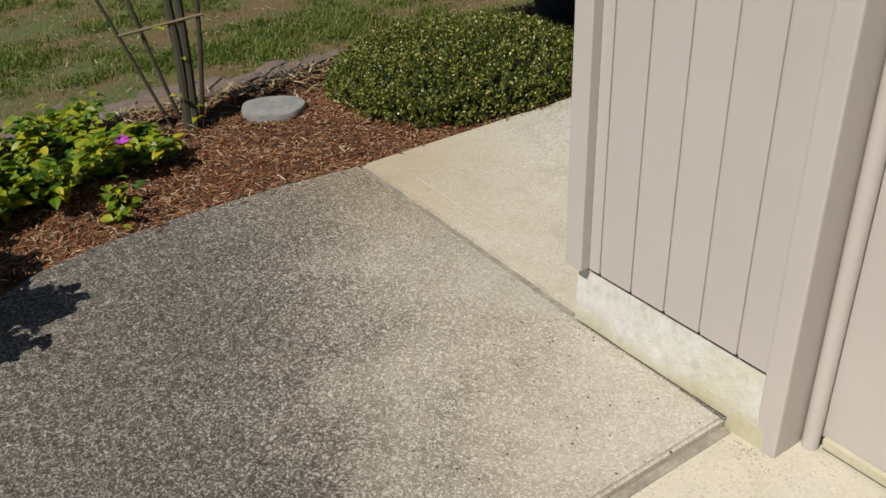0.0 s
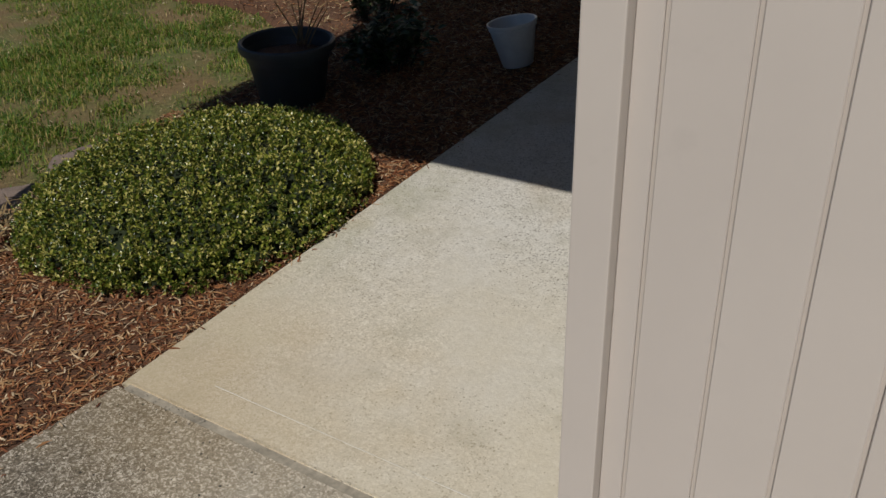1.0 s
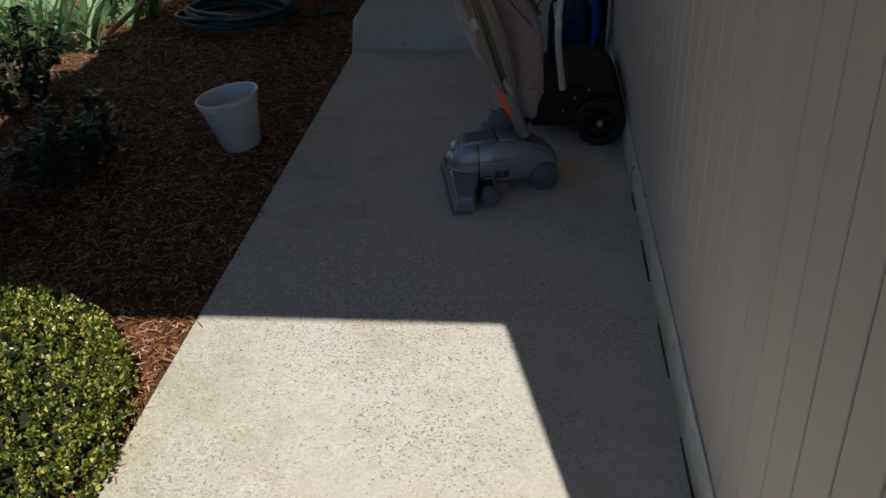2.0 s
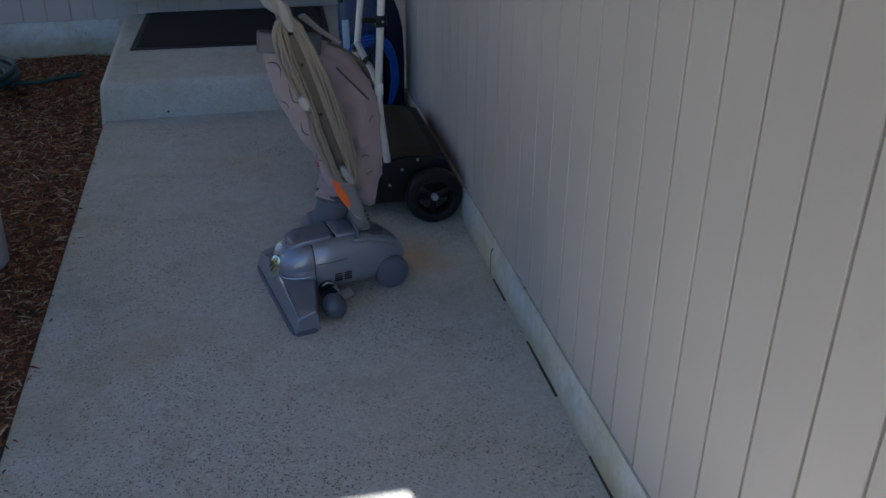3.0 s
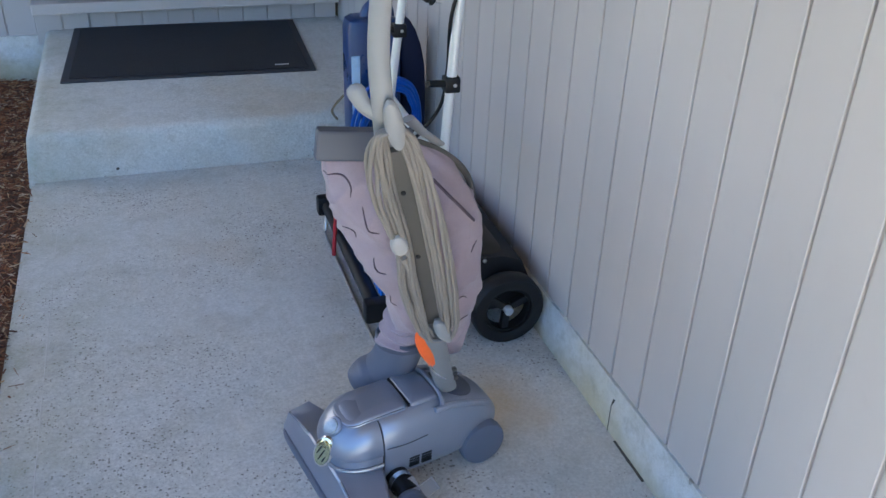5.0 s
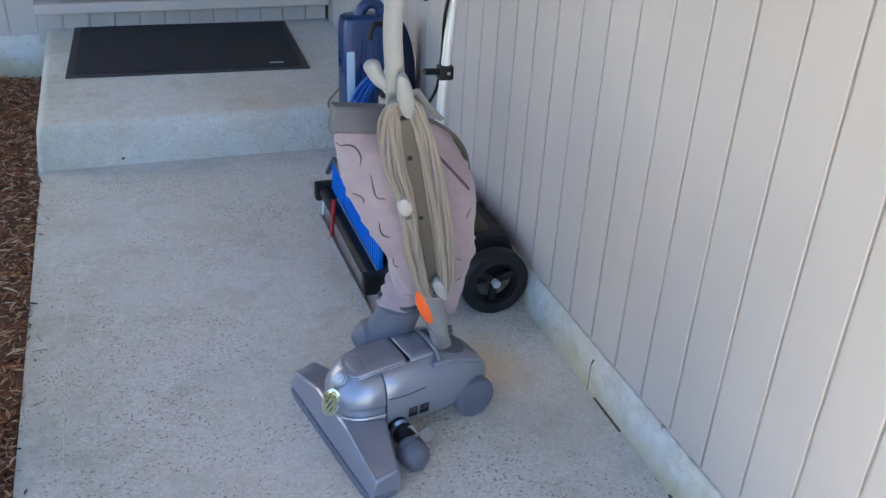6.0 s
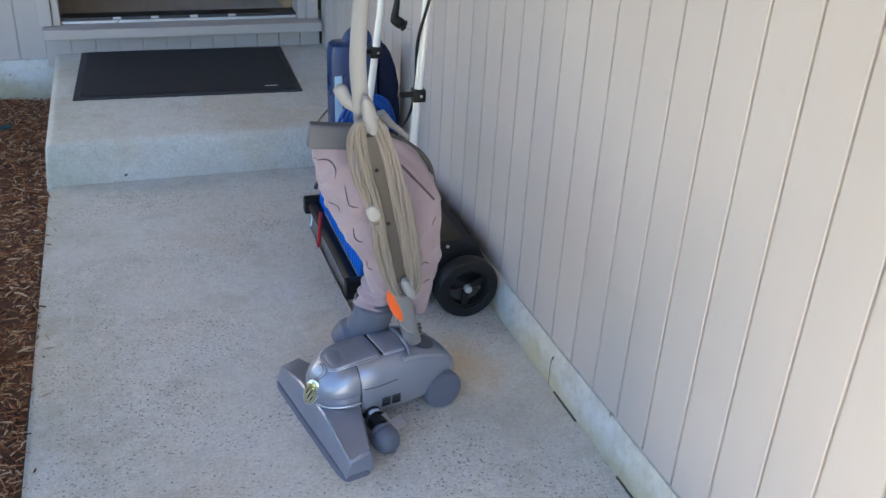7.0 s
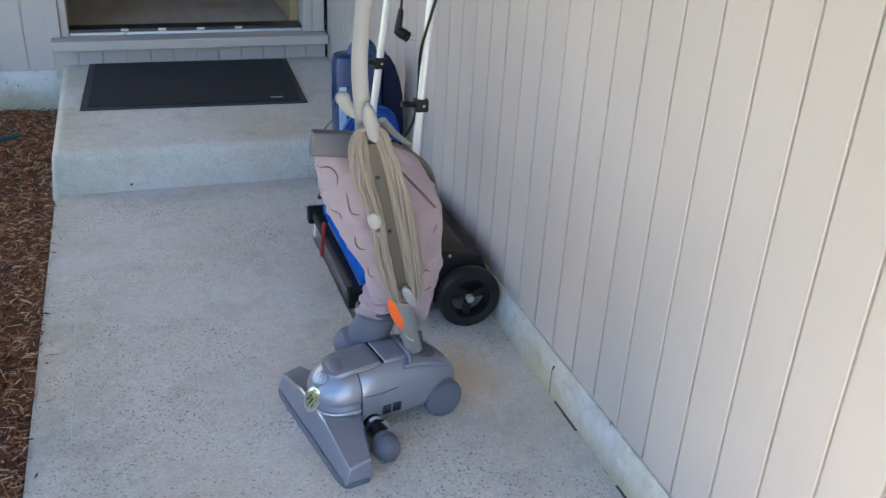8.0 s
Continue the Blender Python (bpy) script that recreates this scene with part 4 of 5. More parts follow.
    for k in range(3):
        c = foot.lerp(at(0.0), 0.15 + 0.07 * k) + way(right) * 0.019
        part("fork_rib", box(c.x - 0.004, c.x + 0.004, c.y - 0.004, c.y + 0.004, c.z - 0.003, c.z + 0.003, 0.001), HANDLE_TAUPE, vac)
    rows = [[at(t, s, n) for s, n in ((-0.026, -0.022), (-0.026, 0.0), (-0.020, 0.004), (0.018, 0.004), (0.022, 0.0), (0.022, -0.022))] for t in (0.02, 0.25, 0.5, 0.75, 0.98)]
    part("post", loft(rows), HANDLE_TAUPE, vac, "flat taupe handle post")
    side = smooth_line([at(0.06, -0.028, -0.012), at(0.4, -0.030, -0.012), at(0.75, -0.026, -0.014), at(1.0, -0.016, -0.014)], 4)
    part("post_edge", tube(side, 0.011, 10), HANDLE_GREY, vac, smooth=True)
    for t in (0.45, 0.79):
        part("screw_hole", oval(at(t, -0.004, 0.0045), way(axis), way(right), way(face), 0.005, 0.004, 0.002), SEAM_BLACK, vac)
    stem = [at(0.9, -0.012, -0.014), at(1.02, -0.012, -0.012), TO_VAC @ Vector((-0.560, 2.10, 0.85)), TO_VAC @ Vector((-0.566, 2.095, 0.91)), TO_VAC @ Vector((-0.564, 2.095, 0.97)), TO_VAC @ Vector((-0.556, 2.10, 1.03)), TO_VAC @ Vector((-0.53, 2.115, 1.09)), TO_VAC @ Vector((-0.49, 2.14, 1.13))]
    line = smooth_line(stem, 6)
    n = len(line)
    part("upper_handle", tube(line, [0.0150 - 0.0026 * i / n for i in range(n)], 16, flat=0.55, side=way(face)), HANDLE_GREY, vac, "light grey curved handle tube", smooth=True)
    grip = smooth_line([TO_VAC @ Vector(p) for p in ((-0.550, 2.112, 0.822), (-0.578, 2.120, 0.838), (-0.592, 2.124, 0.866))], 6)
    part("trigger", tube(grip, [0.012] * (len(grip) - 4) + [0.013, 0.013, 0.0105, 0.005], 12, flat=0.6, side=way(face)), HANDLE_GREY, vac, "cream cord release paddle", smooth=True)
    part("cord_hook", oval(at(1.115, 0.006, 0.016), way(axis), way(right), way(face), 0.044, 0.0128, 0.014), HANDLE_GREY, vac, "light grey cord hook", smooth=True)
    part("cord_hook", oval(at(0.0, 0.010, 0.016), way(axis) + way(right) * -0.2, way(right), way(face), 0.034, 0.013, 0.014), HANDLE_GREY, vac, "light grey cord hook", smooth=True)
    part("hook_stem", tube([at(1.04, 0.002, -0.008), at(1.05, 0.004, 0.012)], 0.009, 8), HANDLE_TAUPE, vac)
    part("hook_stem", tube([at(0.0, 0.006, -0.005), at(0.0, 0.010, 0.012)], 0.009, 8), HANDLE_TAUPE, vac)
    # cord wound over the two hooks
    rng = random.Random(5)
    for k in range(9):
        w = 0.0125 + 0.0038 * k
        over, under = 1.08 + 0.006 * (k % 4), -0.05 - 0.007 * (k % 3)
        dn = 0.009 + 0.0026 * ((k * 5) % 4)
        pts = []
        for i in range(40):
            a = math.tau * i / 40
            c, s = math.cos(a), math.sin(a)
            t = 0.5 * (over + under) + 0.5 * (over - under) * math.copysign(abs(s) ** 0.72, s)
            tuck = 1.0 - 0.30 * math.exp(-((t - 0.56) / 0.16) ** 2) * (c < 0)
            bow = w * tuck * math.copysign(abs(c) ** 0.55, c) * (1.0 + 0.10 * math.sin(2 * a + k * 1.2) + 0.05 * math.sin(5 * a + k))
            pts.append(at(t, bow + 0.001 - 0.004 * (c < 0) + rng.uniform(-0.001, 0.001), dn + 0.0045 * math.sin(2 * a + k * 1.4)))
        part("cord_loop", tube(smooth_line(pts, 2, True), 0.0034, 8, closed=True), CORD_GREY, vac, smooth=True)
    plug = part("cord_plug", oval(at(0.57, -0.026, 0.018), way(axis), way(right), way(face), 0.022, 0.0135, 0.014), PLUG_PALE, vac, "pale moulded cord connector", smooth=True)
    part("plug_sleeve", tube([at(0.50, -0.024, 0.018), at(0.40, -0.022, 0.014)], [0.006, 0.0035], 8), CORD_GREY, plug, smooth=True)
    # bag clip and cloth bag
    part("bag_clip", box(-0.057, 0.095, -0.011, 0.011, -0.026, 0.026, 0.005), VAC_DARK, vac, "dark grey bag clip").matrix_local = TO_VAC @ pose(-0.550, 2.322, 0.700, 4, 6, 0)
    rings = []
    shape = [(0.228, -0.39, -0.345, 0.018, 2.40), (0.245, -0.41, -0.328, 0.034, 2.40), (0.275, -0.435, -0.316, 0.05, 2.395), (0.31, -0.463, -0.308, 0.062, 2.39), (0.35, -0.475, -0.305, 0.072, 2.385), (0.415, -0.50, -0.305, 0.083, 2.375), (0.45, -0.517, -0.308, 0.085, 2.37), (0.49, -0.54, -0.315, 0.085, 2.365), (0.533, -0.562, -0.322, 0.083, 2.36), (0.57, -0.58, -0.333, 0.078, 2.355), (0.60, -0.589, -0.345, 0.07, 2.35), (0.63, -0.595, -0.365, 0.056, 2.345), (0.65, -0.596, -0.385, 0.042, 2.34), (0.668, -0.594, -0.41, 0.028, 2.337), (0.69, -0.590, -0.45, 0.016, 2.335)]
    fine = []
    for i in range(len(shape) - 1):
        for k in range(4):
            t = k / 4
            pre, a, b, post = shape[max(0, i - 1)], shape[i], shape[i + 1], shape[min(len(shape) - 1, i + 2)]
            fine.append([0.5 * (2 * q + (r - o) * t + (2 * o - 5 * q + 4 * r - v) * t * t + (3 * q - o - 3 * r + v) * t**3) for o, q, r, v in zip(pre, a, b, post)])
    fine.append(shape[-1])
    for z, x0, x1, d, yc in fine:
        ring = []
        for i in range(80):
            a = math.tau * i / 80
            c, s = math.cos(a), math.sin(a)
            p = Vector(((x0 + x1) / 2 + (x1 - x0) / 2 * math.copysign(abs(c) ** 0.9, c), yc + d * math.copysign(abs(s) ** 0.9, s), z))
            sag = 1.0 if z < 0.6 else max(0.35, 1 - (z - 0.6) * 7)
            fold = noise.noise(p * 11) * 0.013 * sag + noise.noise(Vector((p.x * 30 + p.z * 18, p.y * 30, p.z * 9))) * 0.006 * sag
            ridge = 1 - abs(noise.noise(Vector((p.x * 17 - p.z * 9, p.y * 14, p.z * 11 + 4.0)))) * 2
            fold += 0.007 * max(0.0, ridge) ** 3 - 0.004
            pleat = max(0.0, (z - 0.60) / 0.09)
            fold += 0.004 * pleat * math.sin(a * 11 + 3 * noise.noise(p * 9))
            q = Vector((c, s, 0)) * fold
            ring.append(TO_VAC @ (p + q + Vector((0, 0, 0.006 * math.sin(a * 3 + z * 30)))))
        rings.append(ring)
    bag_bm = loft(rings)
    tree = BVHTree.FromBMesh(bag_bm)
    column = []
    for i in range(22):
        t = i / 21
        c0 = Vector((-0.447 + 0.030 * t, 2.418 - 0.02 * t, 0.248 + 0.085 * t))
        r0 = 0.040 + 0.005 * math.sin(t * 21) + 0.006 * t
        column.append([TO_VAC @ (c0 + Vector((r0 * math.cos(u), r0 * math.sin(u), 0.007 * math.sin(u * 2 + t * 4)))) for u in (math.tau * k / 36 for k in range(36))])
    part("bag_neck", loft(column), FABRIC, vac, "gathered neck of the cloth bag", smooth=True)
    bag = part("dust_bag", bag_bm, FABRIC, vac, "mauve cloth dust bag with dark crescent print", smooth=True)
    look_way = way(Vector((0.27, 0.95, -0.12)).normalized())
    prints = [((-0.592, 0.650), (-0.578, 0.653), (-0.565, 0.651), (-0.558, 0.640), (-0.559, 0.621)), ((-0.542, 0.607), (-0.538, 0.58), (-0.532, 0.565), (-0.517, 0.561)), ((-0.566, 0.555), (-0.55, 0.55), (-0.545, 0.536)), ((-0.519, 0.5), (-0.516, 0.48), (-0.509, 0.47), (-0.499, 0.469)), ((-0.485, 0.41), (-0.481, 0.391), (-0.471, 0.383)), ((-0.349, 0.49), (-0.345, 0.499), (-0.338, 0.507)), ((-0.372, 0.40), (-0.362, 0.406), (-0.352, 0.398)), ((-0.36, 0.345), (-0.35, 0.352), (-0.34, 0.346))]
    for bold, stroke in enumerate(prints):
        pts = []
        for q in smooth_line([(x, 0, z) for x, z in stroke], 6):
            hit = tree.ray_cast(TO_VAC @ Vector((q.x, 2.0, q.z)), way(Vector((0, 1, 0))))
            if hit[0] is not None:
                pts.append(hit[0] - way(Vector((0, 1, 0))) * 0.0004)
        if len(pts) > 3:
            part("printed_crescent", tube(pts, [0.0006 + (0.0011 if bold in (0, 1, 3) else 0.0006) * math.sin(math.pi * i / (len(pts) - 1)) for i in range(len(pts))], 6), PRINT, bag)
    seam = []
    for i in range(14):
        t = i / 13
        hit = tree.ray_cast(TO_VAC @ Vector((-0.425 + 0.076 * t, 2.0, 0.638 - 0.080 * t - 0.006 * t * t)), way(Vector((0, 1, 0))))
        if hit[0] is not None:
            seam.append(hit[0])
    if len(seam) > 3:
        part("zip", tube(seam, 0.0028, 6), PRINT, bag, "dark zip line", smooth=True)
    brace = [TO_VAC @ Vector(p) for p in ((-0.508, 2.160, 0.800), (-0.470, 2.215, 0.755), (-0.415, 2.290, 0.700))]
    part("brace", tube(brace, [0.009, 0.0075, 0.006], 12, flat=0.5, side=way(face)), HANDLE_GREY, vac, "light grey brace from hook to bag frame", smooth=True)
    rim = smooth_line([(-0.445, 2.335, 0.684), (-0.42, 2.338, 0.672), (-0.395, 2.340, 0.656), (-0.368, 2.345, 0.632), (-0.348, 2.35, 0.602), (-0.337, 2.355, 0.565)], 6)
    part("bag_piping", tube([TO_VAC @ (p + Vector((0.004, 0, 0.004))) for p in rim], 0.006, 8), HANDLE_TAUPE, bag, "taupe piping along the bag's edge", smooth=True)
    return vac


# ---- electric lawn scarifier ----


def build_scarifier():
    cart = thing("lawn_scarifier", "black electric lawn scarifier with folded aluminium handle, beside the wall", "garden machine", pose(-0.2, 3.0, 0))
    back = cart.matrix_world.inverted()

    def put(name, bm, material, parent=cart, label="", smooth=True):
        bm.transform(back)
        return part(name, bm, material, parent, label, smooth)

    for y, s in ((2.70, 1), (3.30, -1)):
        m = pose(-0.10, y, 0.089, 90 * s) @ Matrix.Scale(1.14, 4)
        wheel = put("wheel", lathe([(0.052, -0.018), (0.062, -0.022), (0.074, -0.02), (0.078, -0.012), (0.078, 0.012), (0.074, 0.02), (0.062, 0.022), (0.052, 0.018), (0.052, -0.018)], 44, m, caps=False), TYRE, label="black plastic wheel")
        rim = lathe([(0.052, -0.008), (0.054, 0.012), (0.046, 0.014), (0.044, -0.008)], 40, m, caps=False)
        put("rim", rim, TYRE, wheel)
        for k in range(3):
            spoke = box(0.010, 0.048, -0.008, 0.008, -0.004, 0.010, 0.002)
            spoke.transform(m @ pose(0, 0, 0, 0, 0, 120 * k + 25))
            put("spoke", spoke, TYRE, wheel)
        put("hub_cap", lathe([(0.0095, 0.008), (0.0095, 0.020), (0.008, 0.022), (0.002, 0.0222)], 20, m), HUB_GREY, wheel, "pale grey hub cap")
    body = [(-0.345, 0.05), (-0.36, 0.11), (-0.335, 0.155), (-0.26, 0.185), (-0.17, 0.198), (-0.09, 0.194), (-0.045, 0.178), (-0.024, 0.13), (-0.03, 0.05)]
    hood = loft([[(x, y, z) for x, z in body] for y in (2.755, 2.77, 3.0, 3.25, 3.265)])
    put("deck", hood, DECK_BLACK, label="black plastic deck")
    cover = [(-0.27, 0.165), (-0.25, 0.195), (-0.20, 0.216), (-0.14, 0.217), (-0.085, 0.198), (-0.05, 0.155)]
    put("motor_cover", loft([[(-0.16 + (x + 0.16) * k, y, 0.16 + (z - 0.16) * k) for x, z in cover] for y, k in ((2.77, 0.8), (2.785, 0.95), (2.82, 1.0), (3.18, 1.0), (3.23, 0.9))]), OLIVE, label="dull olive brown motor cover")
    for x, z in ((-0.15, 0.12), (-0.19, 0.16), (-0.14, 0.19), (-0.23, 0.11)):
        put("screw", oval((x, 2.752, z), (1, 0, 0), (0, 0, 1), (0, -1, 0), 0.005, 0.005, 0.003), STEEL)
    put("front_bar", tube([(-0.395, 2.775, 0.083), (-0.395, 3.34, 0.083)], 0.019, 12), SEAM_BLACK, label="black front bar")
    for y in (2.775, 3.34):
        put("bar_end", box(-0.425, -0.35, y - 0.018, y + 0.018, 0.055, 0.11, 0.008), SEAM_BLACK)
    panel = put("panel", box(-0.378, -0.366, 2.80, 3.31, 0.10, 0.185, 0.002), BRIGHT_BLUE, label="bright blue ribbed panel")
    for k in range(24):
        put("rib", box(-0.381, -0.377, 2.81 + 0.021 * k, 2.818 + 0.021 * k, 0.102, 0.183, 0.001), BRIGHT_BLUE, panel)
    put("panel_rim", tube([(-0.37, 2.80, 0.19), (-0.372, 3.31, 0.195), (-0.385, 3.34, 0.14)], 0.008, 8), VAC_DARK)
    put("rod", tube(smooth_line([(-0.405, 2.72, 0.008), (-0.41, 3.29, 0.008), (-0.408, 3.31, 0.02), (-0.40, 3.325, 0.075)], 5), 0.004, 8), STEEL, label="thin steel rod along the floor")
    put("lever", tube([(-0.41, 3.15, 0.14), (-0.42, 3.14, 0.03)], 0.0055, 8), RED, label="red plastic lever")
    # folded tube handle
    for y, z0, lean, tilt in ((2.74, 0.42, 0.060, -1), (3.14, 0.455, 0.115, 1)):
        def along(z):
            return -0.247 + lean * (z - 0.635)
        put("handle_tube", tube(smooth_line([(along(z0), y, z0), (along(0.635), y, 0.635), (along(1.05), y, 1.05), (along(1.10), y + 0.012 * -tilt, 1.11), (along(1.12), y + 0.035 * -tilt, 1.12)], 6), 0.0108, 14), ALU, label="silver aluminium handle tube")
        x = along(0.635)
        put("clamp", box(x - 0.017, x + 0.017, y - 0.016, y + 0.016, 0.617, 0.650, 0.006), SEAM_BLACK, label="black cam clamp")
        end = [(x - 0.01, y - 0.006, 0.636), (x - 0.035, y - 0.012, 0.640), (x - 0.055, y - 0.016, 0.642)]
        if y > 3:
            end += [(x - 0.066, y - 0.018, 0.628), (x - 0.072, y - 0.02, 0.603)]
        put("clamp_lever", tube(smooth_line(end, 4), 0.0075, 10), SEAM_BLACK, label="black clamp lever")
        put("clamp_bolt", oval((x + 0.004, y - 0.016, 0.634), (1, 0, 0), (0, 0, 1), (0, -1, 0), 0.004, 0.004, 0.003), STEEL)
    put("lower_arm", tube(smooth_line([(-0.258, 2.74, 0.45), (-0.256, 2.742, 0.36), (-0.235, 2.76, 0.19)], 4), 0.0118, 10), ALU, label="silver lower arm")
    put("lower_arm", tube(smooth_line([(-0.268, 3.14, 0.46), (-0.275, 3.14, 0.36), (-0.28, 3.13, 0.18)], 4), 0.0118, 10), SEAM_BLACK)
    put("arm_bracket", box(-0.268, -0.246, 2.722, 2.758, 0.415, 0.452, 0.005), ALU, label="silver joint bracket")
    put("arm_bracket", box(-0.285, -0.262, 3.118, 3.155, 0.40, 0.44, 0.005), STEEL)
    put("handle_grip", tube([(-0.218, 2.775, 1.12), (-0.192, 3.105, 1.12)], 0.0108, 12), ALU)
    put("cross_tube", tube([(-0.266, 3.135, 0.462), (-0.262, 2.75, 0.452)], 0.0108, 14), ALU, label="silver cross tube")
    cable = smooth_line([(-0.196, 2.745, 1.10), (-0.204, 2.724, 0.98), (-0.236, 2.722, 0.86), (-0.254, 2.735, 0.77), (-0.248, 2.762, 0.66), (-0.255, 2.78, 0.571), (-0.278, 2.85, 0.483), (-0.282, 2.90, 0.446), (-0.258, 2.915, 0.438), (-0.250, 2.905, 0.462), (-0.268, 2.895, 0.478), (-0.284, 2.915, 0.455), (-0.262, 2.94, 0.435), (-0.246, 2.93, 0.455), (-0.264, 2.92, 0.476), (-0.282, 2.935, 0.45), (-0.288, 2.96, 0.40)], 8)
    put("cable", tube(cable, 0.0040, 8), SEAM_BLACK, label="black power cable")
    tail = smooth_line([(-0.235, 2.95, 1.10), (-0.238, 2.95, 0.95), (-0.243, 2.95, 0.822)], 6)
    put("cable", tube(tail, 0.0036, 8), SEAM_BLACK, label="black power cable")
    stem = smooth_line([(-0.243, 2.95, 0.826), (-0.246, 2.95, 0.80), (-0.250, 2.95, 0.775)], 4)
    plug = put("plug", tube(stem, [0.0065, 0.0072, 0.0078, 0.0084, 0.0088, 0.0092, 0.0096, 0.0100, 0.0104], 12), SEAM_BLACK, label="black moulded mains plug")
    grip = [(-0.256, 2.951, 0.776), (-0.252, 2.950, 0.772), (-0.242, 2.949, 0.765), (-0.232, 2.948, 0.759), (-0.2285, 2.9475, 0.757), (-0.2245, 2.947, 0.7545), (-0.2225, 2.947, 0.7535)]
    put("plug_body", tube(grip, [0.007, 0.0125, 0.0145, 0.0150, 0.0120, 0.0155, 0.0145], 14), SEAM_BLACK, plug)
    for dz in (-0.006, 0.006):
        put("pin", tube([(-0.223, 2.946, 0.754 + dz), (-0.205, 2.945, 0.750 + dz)], 0.002, 6), CHROME, plug)
    return cart


def build_tank():
    tank = thing("water_tank", "tall dark blue plastic water can against the wall", "container", pose(-0.190, 3.62, 0, -3))
    shape = [(0.0, 0.066, 0.052), (0.012, 0.075, 0.06), (0.06, 0.080, 0.062), (0.30, 0.081, 0.062), (0.50, 0.080, 0.06), (0.524, 0.074, 0.055), (0.532, 0.062, 0.045)]

    def ring(z, a, b, dx=0.0):
        return [(dx + a * math.copysign(abs(math.cos(t)) ** 0.4, math.cos(t)), b * math.copysign(abs(math.sin(t)) ** 0.4, math.sin(t)), z) for t in (math.tau * i / 40 for i in range(40))]

    body = part("body", loft([ring(*s) for s in shape]), BLUE, tank, smooth=True)
    part("handle", tube(smooth_line([(-0.022, 0, 0.515), (-0.010, 0, 0.548), (0.012, 0, 0.566), (0.036, 0, 0.562), (0.050, 0, 0.545), (0.054, 0, 0.515)], 6), 0.018, 12), BLUE, tank, smooth=True)
    part("window", box(-0.076, -0.050, -0.0655, -0.060, 0.20, 0.43, 0.003), PALE_BLUE, tank, "pale translucent level window")
    for x in (-0.02, 0.02, 0.058):
        part("rib", tube([(x, -0.061, 0.06), (x, -0.061, 0.47)], 0.006, 8), BLUE, tank, smooth=True)
    loops = bmesh.new()
    rng = random.Random(9)
    for k in range(4):
        d, e = 0.012 * k, rng.uniform(-0.006, 0.006)
        arch = [(-0.275 + d, 3.535 + e, 0.20), (-0.262 + d, 3.51 + e, 0.31 - d), (-0.225 + 0.6 * d, 3.495 + e, 0.37 - d * 0.8), (-0.180, 3.49 + e, 0.392 - d), (-0.125, 3.495 + e, 0.378 - d), (-0.092 - 0.3 * d, 3.51 + e, 0.34 - d), (-0.072 - 0.5 * d, 3.52, 0.27), (-0.072 - 0.5 * d, 3.53, 0.17), (-0.12, 3.535, 0.08 - d * 0.5), (-0.21, 3.535, 0.09)]
        tube(smooth_line(arch, 6, True), 0.0062, 8, loops, closed=True)
    hose = tagged(part("blue_hose", loops, HOSE_BLUE, smooth=True), "bright blue hose looped over the water can", "hose")
    part("hose_tie", tube(smooth_line([(-0.31, 3.585, 0.24), (-0.33, 3.56, 0.28), (-0.30, 3.54, 0.33)], 5), 0.004, 6), BAMBOO, hose, "yellowish tie cord")
    # Added navy form stands for the soft shadow and dark shape behind the can.
    side = thing("added_dark_form", "added navy form for the dark patch between water can and wall", "container", pose(-0.062, 3.66, 0))
    shape = [(0.0, 0.036, 0.040), (0.015, 0.042, 0.048), (0.28, 0.043, 0.050), (0.38, 0.040, 0.047), (0.44, 0.034, 0.042), (0.485, 0.026, 0.034), (0.512, 0.018, 0.024), (0.519, 0.012, 0.016)]
    part("body", loft([ring(z, a, b, -0.044 + a) for z, a, b in shape]), BLUE_BLACK, side, smooth=True)
    part("cap", lathe([(0.016, 0.0), (0.017, 0.004), (0.017, 0.012), (0.014, 0.016), (0.004, 0.017)], 20, pose(-0.031, 0.0, 0.517) @ Matrix.Scale(0.7, 4)), BLUE_BLACK, side, smooth=True)
    return tank


def build_doormat():
    m = thing("doormat", "black ribbed doormat with rubber border on the step", "doormat", pose(-0.670, 4.65, 0.158, 0, 0, -2.5))
    part("border", box(-0.446, 0.446, -0.347, 0.347, 0.0005, 0.006, 0.002), MAT_RUBBER, m)
    part("carpet_top", roughen(box(-0.419, 0.419, -0.320, 0.320, 0.0062, 0.011, 0.003), 0.001, 20), PILE, m)
    part("mark", box(0.300, 0.352, -0.286, -0.278, 0.0115, 0.0125), WHITE_MARK, m, "small pale mark")
    return m


build_vacuum()
build_scarifier()
build_tank()
build_doormat()

# ---- garden ----


def leaf_faces(verts, faces, base, along, across, up, length, width, fold=0.25, droop=0.2):
    """A folded pointed leaf of four triangles pairs, added to the lists."""
    n = len(verts)
    tip = base + along * length - up * droop * length
    mid = base + along * length * 0.5
    verts += [base, mid + across * width * 0.5 + up * fold * width, mid + up * 0.0, mid - across * width * 0.5 + up * fold * width, tip]
    faces += [(n, n + 1, n + 2), (n, n + 2, n + 3), (n + 1, n + 4, n + 2), (n + 2, n + 4, n + 3)]


def broad_leaf(verts, faces, base, along, across, up, length, width, droop=0.25):
    """A rounded leaf that folds at its midrib and curls down to a short point."""
    n = len(verts)
    for t, w in ((0.0, 0.06), (0.18, 0.36), (0.42, 0.5), (0.7, 0.38), (0.9, 0.16)):
        c = base + along * length * t + up * length * (0.10 * t - droop * t * t)
        verts += [c + across * width * w + up * width * w * 0.35, c, c - across * width * w + up * width * w * 0.35]
    verts.append(base + along * length - up * length * (droop - 0.06))
    for i in range(4):
        a = n + 3 * i
